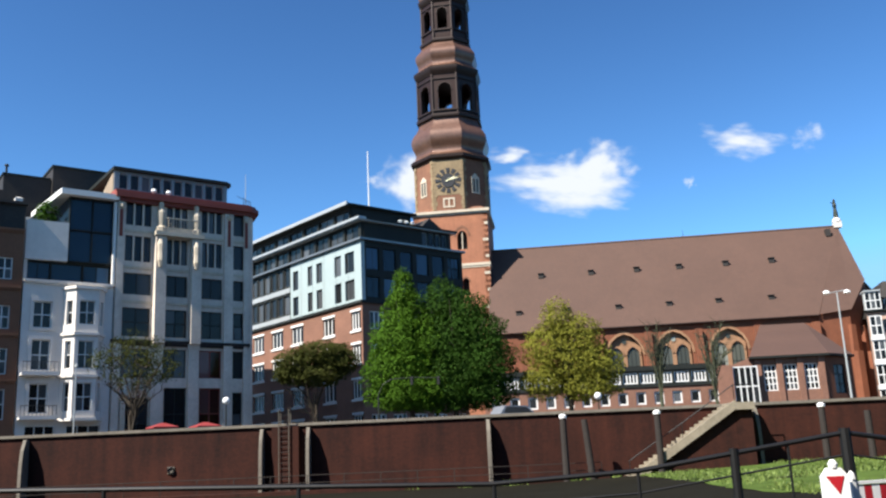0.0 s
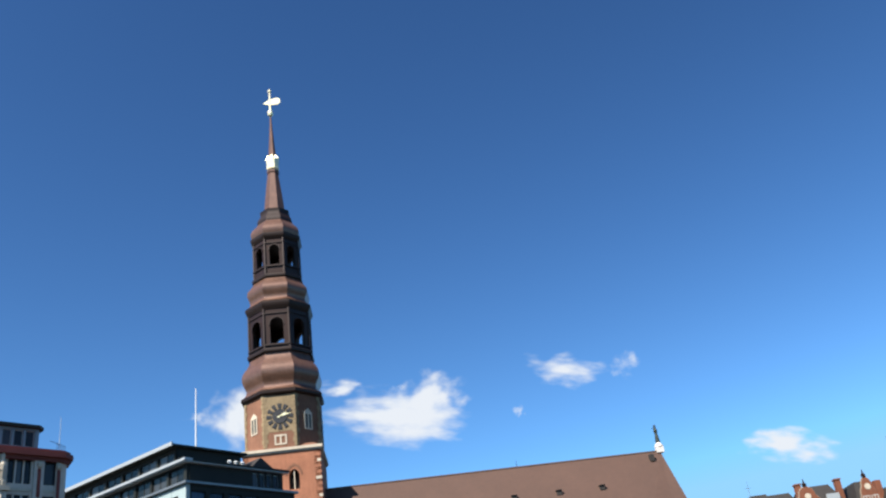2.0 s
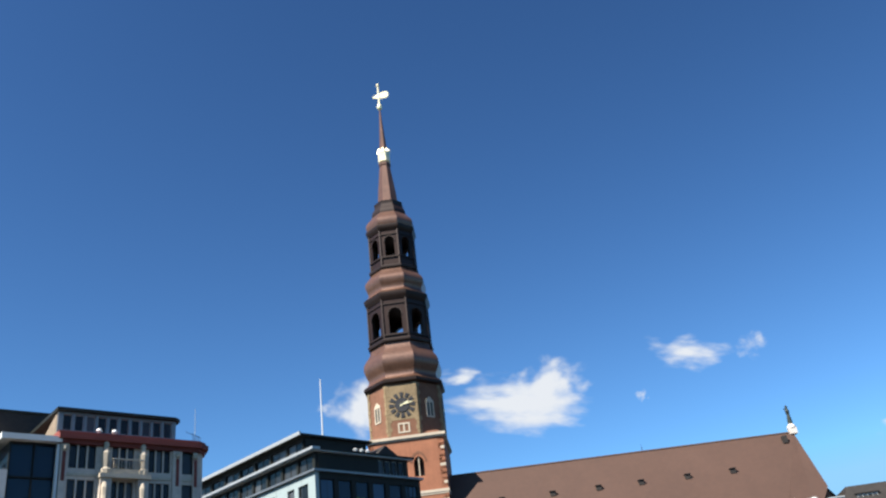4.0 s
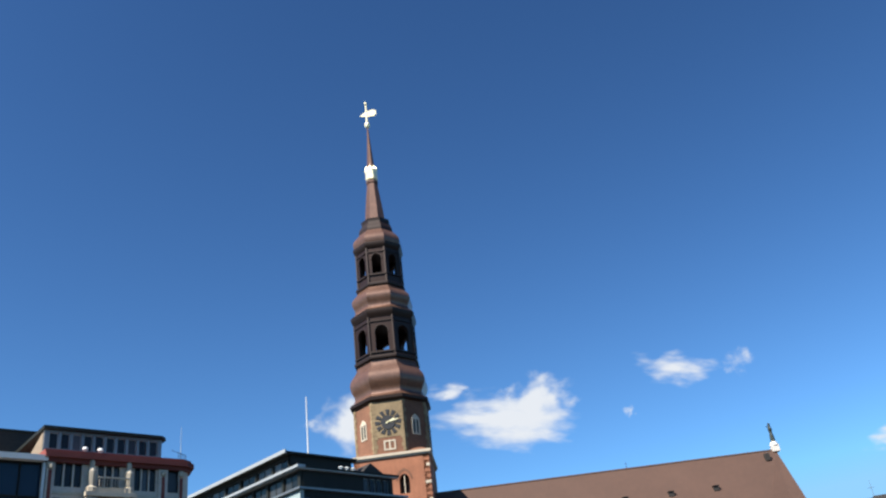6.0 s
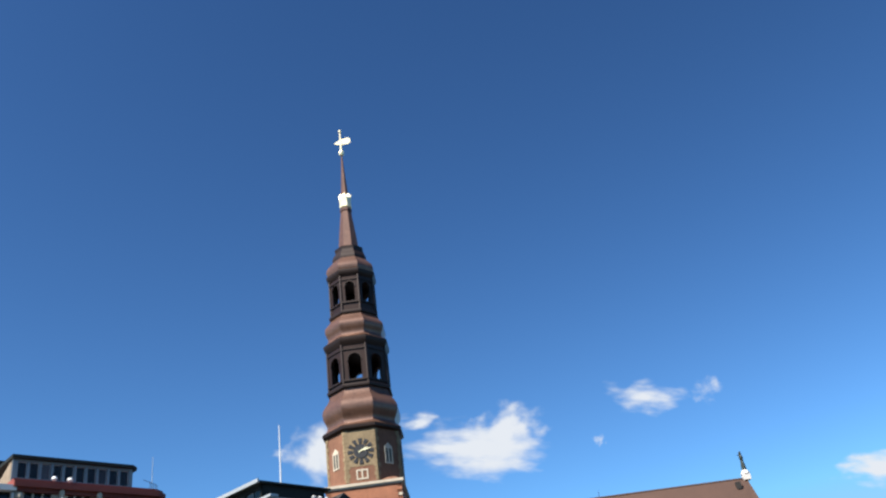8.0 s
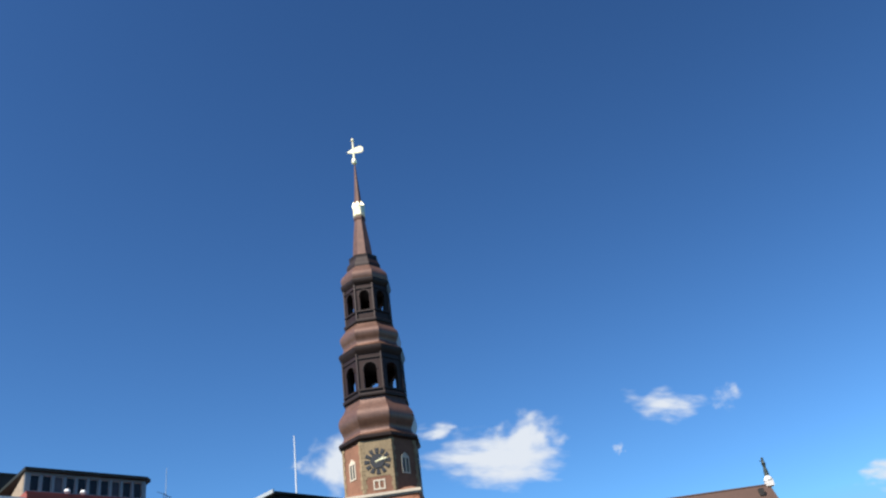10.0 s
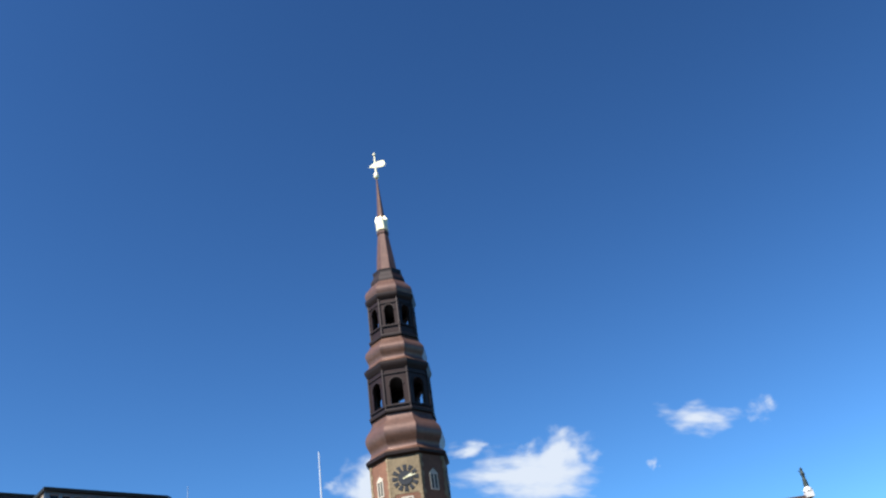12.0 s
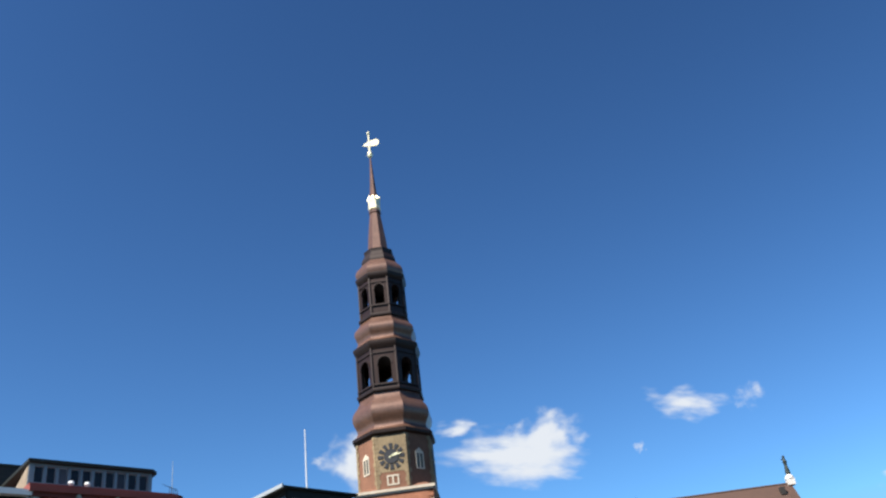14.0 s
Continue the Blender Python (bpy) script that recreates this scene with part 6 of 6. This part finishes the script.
def globe_lamp(x, y, z, h):
    t = thing("globe_lamp", Matrix.Translation((x, y, z)), "small lamp post with a white globe", "street lamp", "globe lamps")
    bm = bm_new()
    rod(bm, (0, 0, 0), (0, 0, h - 0.2), 0.06, 0.04, 8)
    part("post", bm, dark_panel, t)
    bm = bm_new()
    prof = [(h - 0.25 + 0.25 * (1 - math.cos(math.pi * k / 8)), max(0.03, 0.25 * math.sin(math.pi * k / 8))) for k in range(9)]
    turned(bm, prof, 12)
    part("globe", bm, sign_white, t, "", None, True)


def white_pole(x, y, h):
    t = thing("lamp_post", Matrix.Translation((x, y, STREET)), "slim white painted pole beside the quay street", "street lamp")
    bm = bm_new()
    rod(bm, (0, 0, 0), (0, 0, h), 0.05, 0.03, 8)
    part("pole", bm, pale_metal, t)
    bm = bm_new()
    turned(bm, [(h, 0.05), (h + 0.06, 0.12), (h + 0.2, 0.1), (h + 0.26, 0.03)], 8)
    part("lamp_head", bm, pale_metal, t)


def mooring_ring(x, z):
    t = thing("mooring_ring", Matrix.Translation((x, QUAY_Y, z)), "rusty iron mooring ring on a pale stone block", "mooring ring")
    bm = bm_new()
    box(bm, -0.2, 0.2, -0.05, -0.003, -0.2, 0.2)
    part("stone_block", bm, bridge_paint, t)
    bm = bm_new()
    for i in range(14):
        a, b = 2 * math.pi * i / 14, 2 * math.pi * (i + 1) / 14
        rod(bm, (0.17 * math.cos(a), -0.1, 0.17 * math.sin(a)), (0.17 * math.cos(b), -0.1, 0.17 * math.sin(b)), 0.035, 0.035, 5)
    part("ring", bm, black_iron, t)


def signal_gantry():
    t = thing("traffic_light", Matrix.Translation((-4.9, 62, STREET)), "grey mast with a curved arm and small traffic lights", "traffic light")
    bm = bm_new()
    rod(bm, (0, 0, 0), (0, 0, 2.6), 0.055, 0.05, 8)
    pts = [(0, 0, 2.6), (0.3, 0, 3.3), (0.9, 0, 3.65), (2.4, 0, 3.7), (4.2, 0, 3.6)]
    for p, q in zip(pts, pts[1:]):
        rod(bm, p, q, 0.035, 0.03, 6)
    part("mast", bm, dark_panel, t)
    for x, z in ((2.3, 3.5), (4.1, 3.45)):
        bm = bm_new()
        box(bm, x - 0.1, x + 0.1, -0.12, 0.08, z - 0.3, z + 0.26)
        h = part("signal_head", bm, dark_panel, t)
        for k in range(3):
            bm = bm_new()
            rod(bm, (x, -0.17, z - 0.2 + k * 0.18), (x, -0.12, z - 0.2 + k * 0.18), 0.07, 0.06, 8)
            part("lens", bm, rubber, h)


def bridge_sign():
    t = thing("sign_post", Matrix.Translation((21.9, 40, 0.3)), "dark red oval sign over a white plate on a thin pole", "sign")
    bm = bm_new()
    rod(bm, (0, 0, 0), (-0.25, 0, 2.9), 0.035, 0.035, 6)
    part("pole", bm, pale_metal, t)
    bm = bm_new()
    prism(bm, [(-0.23 + 0.3 * math.cos(2 * math.pi * i / 20), 2.65 + 0.62 * math.sin(2 * math.pi * i / 20)) for i in range(20)], -0.07, -0.04)
    part("sign_board", bm, maroon, t)
    bm = bm_new()
    box(bm, -0.32, 0.0, -0.07, -0.04, 1.55, 1.92)
    part("plate", bm, concrete, t)


def quay_railing():
    """Black iron rail on stout posts, climbing and dipping along the near bank."""
    t = thing("railing", Matrix.Translation((0, 24, 0)), "black iron railing with stout posts before the grass", "railing")
    line = [(-16, 1.32), (-11.7, 1.27), (0.9, 0.89), (4.7, 1.05), (10.1, 1.78), (12.9, 1.28), (15.6, 1.7), (20, 2.0), (26, 2.0)]
    for (xa, za), (xb, zb) in zip(line, line[1:]):
        bm = bm_new()
        rod(bm, (xa, 0, za), (xb, 0, zb), 0.065, 0.065, 8)
        part("rail", bm, black_iron, t)
        bm = bm_new()
        rod(bm, (xa, 0, za - 0.55), (xb, 0, zb - 0.55), 0.03, 0.03, 6)
        part("lower_rail", bm, black_iron, t)
    def at(x):
        for (xa, za), (xb, zb) in zip(line, line[1:]):
            if xa <= x <= xb:
                return za + (zb - za) * (x - xa) / (xb - xa)
        return 1.2
    for x, r in ((-14, 0.06), (-9.0, 0.06), (-4, 0.06), (1, 0.06), (4.7, 0.05), (7.2, 0.13), (10.1, 0.16), (12.9, 0.12), (15.6, 0.12), (20, 0.12)):
        bm = bm_new()
        rod(bm, (x, 0, -0.2), (x, 0, at(x) + (0.12 if r > 0.1 else 0)), r, r * 0.92, 10)
        part("post", bm, black_iron, t)
    for x in (8.6, 11.5, 14.2, 17.5):
        bm = bm_new()
        rod(bm, (x, 0, -0.2), (x, 0, at(x)), 0.035, 0.035, 6)
        part("baluster", bm, black_iron, t)


def barrier(x, y, yaw, w):
    """A plastic site barrier: striped board on top, white slats below."""
    t = thing("site_barrier", Matrix.Translation((x, y, 0)) @ Matrix.Rotation(yaw, 4, "Z"), "red and white striped plastic site barrier with slats", "barrier", "site barriers")
    for xx in (0.0, w):
        bm = bm_new()
        box(bm, xx - 0.04, xx + 0.04, -0.04, 0.04, 0.05, 1.02)
        turned(bm, [(1.02, 0.06), (1.09, 0.05), (1.14, 0.015)], 6, 0, xx, 0)
        part("post", bm, sign_white, t)
    n = int(round(w / 0.16))
    for k in range(n):
        bm = bm_new()
        a, b = 0.045 + k * (w - 0.09) / n, 0.045 + (k + 1) * (w - 0.09) / n
        box(bm, a, b, -0.02, 0.02, 0.66, 0.93)
        part("stripe", bm, sign_red if k % 2 else sign_white, t)
    for z in (0.94, 0.61, 0.12):
        bm = bm_new()
        box(bm, 0.042, w - 0.042, -0.03, 0.03, z, z + 0.045)
        part("rail", bm, sign_white, t)
    for k in range(int(w / 0.09)):
        bm = bm_new()
        box(bm, 0.07 + k * 0.09, 0.11 + k * 0.09, -0.015, 0.015, 0.165, 0.605)
        part("slat", bm, sign_white, t)
    for xx in (0.12, w - 0.12):
        bm = bm_new()
        box(bm, xx - 0.1, xx + 0.1, -0.35, 0.35, 0.0, 0.08)
        part("foot", bm, rubber, t)


def beacon(x, y):
    t = thing("warning_post", Matrix.Translation((x, y, 0)), "white plastic warning post with a red triangle", "warning post")
    bm = bm_new()
    prism(bm, [(-0.2, 0.05), (0.2, 0.05), (0.2, 1.08), (0.1, 1.2), (-0.1, 1.2), (-0.2, 1.08)], -0.04, 0.04)
    turned(bm, [(1.2, 0.06), (1.26, 0.07), (1.32, 0.03)], 8)
    part("body", bm, sign_white, t)
    bm = bm_new()
    prism(bm, [(-0.14, 1.08), (0.04, 0.82), (0.13, 1.08)], -0.05, -0.041)
    part("triangle", bm, sign_red, t)
    bm = bm_new()
    prism(bm, [(-0.2 + 0.05, 0.55), (0.15, 0.3), (0.15, 0.7)], -0.05, -0.041)
    part("triangle", bm, sign_red, t)
    bm = bm_new()
    box(bm, -0.3, 0.3, -0.3, 0.3, 0, 0.06)
    part("foot", bm, rubber, t)


def parked_car(x, y, yaw):
    t = thing("car", Matrix.Translation((x, y, STREET)) @ Matrix.Rotation(yaw, 4, "Z"), "silver hatchback parked on the street", "car")
    bm = bm_new()
    prism(bm, [(-2.0, 0.3), (2.0, 0.3), (2.05, 0.75), (1.3, 0.92), (-1.95, 0.95), (-2.05, 0.6)], -0.82, 0.82)
    prism(bm, [(-1.75, 0.95), (1.0, 0.93), (0.35, 1.46), (-1.35, 1.48)], -0.7, 0.7)
    part("body", bm, car_paint, t)
    for s in (-1, 1):
        bm = bm_new()
        prism(bm, [(-1.5, 1.0), (0.75, 1.0), (0.25, 1.38), (-1.25, 1.4)], s * 0.71 - 0.006, s * 0.71 + 0.006)
        part("side_window", bm, glass, t)
        for xx in (-1.25, 1.25):
            bm = bm_new()
            rod(bm, (xx, s * 0.6, 0.32), (xx, s * 0.84, 0.32), 0.32, 0.32, 16)
            w = part("wheel", bm, rubber, t)
            bm = bm_new()
            rod(bm, (xx, s * 0.8, 0.32), (xx, s * 0.86, 0.32), 0.2, 0.2, 12)
            part("rim", bm, pale_metal, w)


tall_lamp()
globe_lamp(9.9, 62, STREET, 1.9)
globe_lamp(-15.2, 62, STREET, 2.7)
globe_lamp(29.0, 58, STREET, 1.6)
globe_lamp(44.5, 60, STREET, 2.3)
white_pole(-25.48, 62, 5.4)
mooring_ring(-15.79, 1.58)
signal_gantry()
bridge_sign()
quay_railing()
beacon(5.65, 14.0)
xs = (5.95, 7.4, 8.95, 10.75, 12.6, 14.5)
for p, q in zip(xs, xs[1:]):
    ya, yb = 14.0 + (p - 5.65) * 0.38, 14.0 + (q - 5.65) * 0.38
    barrier(p, ya, math.atan2(yb - ya, q - p), math.hypot(q - p, yb - ya) - 0.09)
parked_car(4.4, 62.0, 0.5)

# trees by the east houses
tree(74.0, 116, "slender tree with thin yellow leaves before the houses", 11, 5, [(0, 0, 7.5, 2.4, 2.0, 3.6), (0.8, 0, 4.8, 2.0, 2.0, 2.4)], 3600, leaf_yellow, 0.1, 31, 12, 7, 0.2, holes=0.2)
tree(66.5, 118, "slender bare tree before the apartment house", 12, 5.5, [], 0, None, 0, 32, 12, 9, 0.2)
tree(78.5, 112, "small fresh-green tree before the houses", 7.5, 3, [(0, 0, 4.8, 1.6, 1.6, 3.0)], 3000, leaf_lime, 0.11, 33, 6, 2, 0.18)
tree(84.0, 112, "small tree with thin spring leaves", 9, 4, [(0, 0, 6.0, 2.4, 2.0, 2.6), (1.2, 0, 4.5, 2.0, 1.8, 1.8)], 2600, leaf_yellow, 0.1, 34, 10, 6, 0.18, holes=0.2)
tree(92.0, 112, "small tree with thin spring leaves", 9, 4, [(0, 0, 6.0, 2.6, 2.0, 2.8)], 2600, leaf_yellow, 0.1, 35, 10, 6, 0.18, holes=0.2)


# ---- clouds: white sheets far beyond the city, facing the camera, sunlight put in as glow ----
def cloud_material(name, seed, dense):
    m = bpy.data.materials.new(name)
    m.use_nodes = True
    nt = m.node_tree
    N, L = nt.nodes.new, nt.links.new
    nt.nodes.remove(nt.nodes["Principled BSDF"])
    co = N("ShaderNodeTexCoord")
    ln = N("ShaderNodeVectorMath")
    ln.operation = "LENGTH"
    L(co.outputs["Object"], ln.inputs[0])
    ns = N("ShaderNodeTexNoise")
    ns.noise_dimensions = "4D"
    ns.inputs["W"].default_value, ns.inputs["Scale"].default_value = seed, 1.7
    ns.inputs["Detail"].default_value, ns.inputs["Roughness"].default_value = 5, 0.44
    L(co.outputs["Object"], ns.inputs["Vector"])
    mr = N("ShaderNodeMath")
    mr.operation = "MULTIPLY_ADD"
    L(ns.outputs["Fac"], mr.inputs[0])
    mr.inputs[1].default_value, mr.inputs[2].default_value = 2.2, dense - 1.1
    sb = N("ShaderNodeMath")
    sb.operation = "SUBTRACT"
    L(mr.outputs[0], sb.inputs[0])
    L(ln.outputs["Value"], sb.inputs[1])
    ss = N("ShaderNodeMapRange")
    ss.interpolation_type = "SMOOTHSTEP"
    ss.inputs["From Min"].default_value, ss.inputs["From Max"].default_value = -0.35, 0.65
    L(sb.outputs[0], ss.inputs["Value"])
    em, tr, mx = N("ShaderNodeEmission"), N("ShaderNodeBsdfTransparent"), N("ShaderNodeMixShader")
    em.inputs[0].default_value, em.inputs[1].default_value = (0.88, 0.93, 1.0, 1), 0.41
    L(ss.outputs[0], mx.inputs[0])
    L(tr.outputs[0], mx.inputs[1])
    L(em.outputs[0], mx.inputs[2])
    L(mx.outputs[0], nt.nodes["Material Output"].inputs[0])
    return m


def cloud(az, el, w, h, seed, dense, tilt=0.0):
    d = 1600.0
    az, el = radians(az), radians(el)
    c = Vector((math.sin(az) * math.cos(el), math.cos(az) * math.cos(el), math.sin(el))) * d
    bm = bm_new()
    g = [[bm.verts.new((x * 0.3 - 1.8, y * 0.3 - 1.8, -0.1 * (x - 6) ** 2 / 36)) for x in range(13)] for y in range(13)]
    for a, b in zip(g, g[1:]):
        for i in range(12):
            bm.faces.new((a[i], a[i + 1], b[i + 1], b[i]))
    ob = part("cloud", bm, cloud_material("cloud_glow", seed, dense))
    ob.matrix_world = look(c, (0, 0, EYE), tilt) @ Matrix.Rotation(math.pi, 4, "Y") @ Matrix.Diagonal((w / 2, h / 2, 20, 1))
    ob.visible_shadow = False
    tagged(ob, "small white fair-weather cloud in the blue sky", "cloud", "clouds", "structure")


cloud(8.2, 16.4, 200, 72, 3.1, 1.0, 10)
cloud(10.1, 17.2, 122, 86, 5.3, 0.84, -12)
cloud(19.4, 17.9, 158, 62, 7.7, 0.58, 14)
cloud(23.2, 17.5, 78, 62, 12.2, 0.22)
cloud(31.3, 11.1, 125, 50, 21.4, 0.86, 16)
cloud(-1.5, 17.2, 120, 100, 30.6, 0.84, 14)
cloud(4.4, 18.6, 120, 46, 33.0, 0.38)
cloud(15.9, 15.9, 40, 34, 40.5, 0.22)
cloud(-4.4, 17.4, 80, 45, 44.1, 0.22)
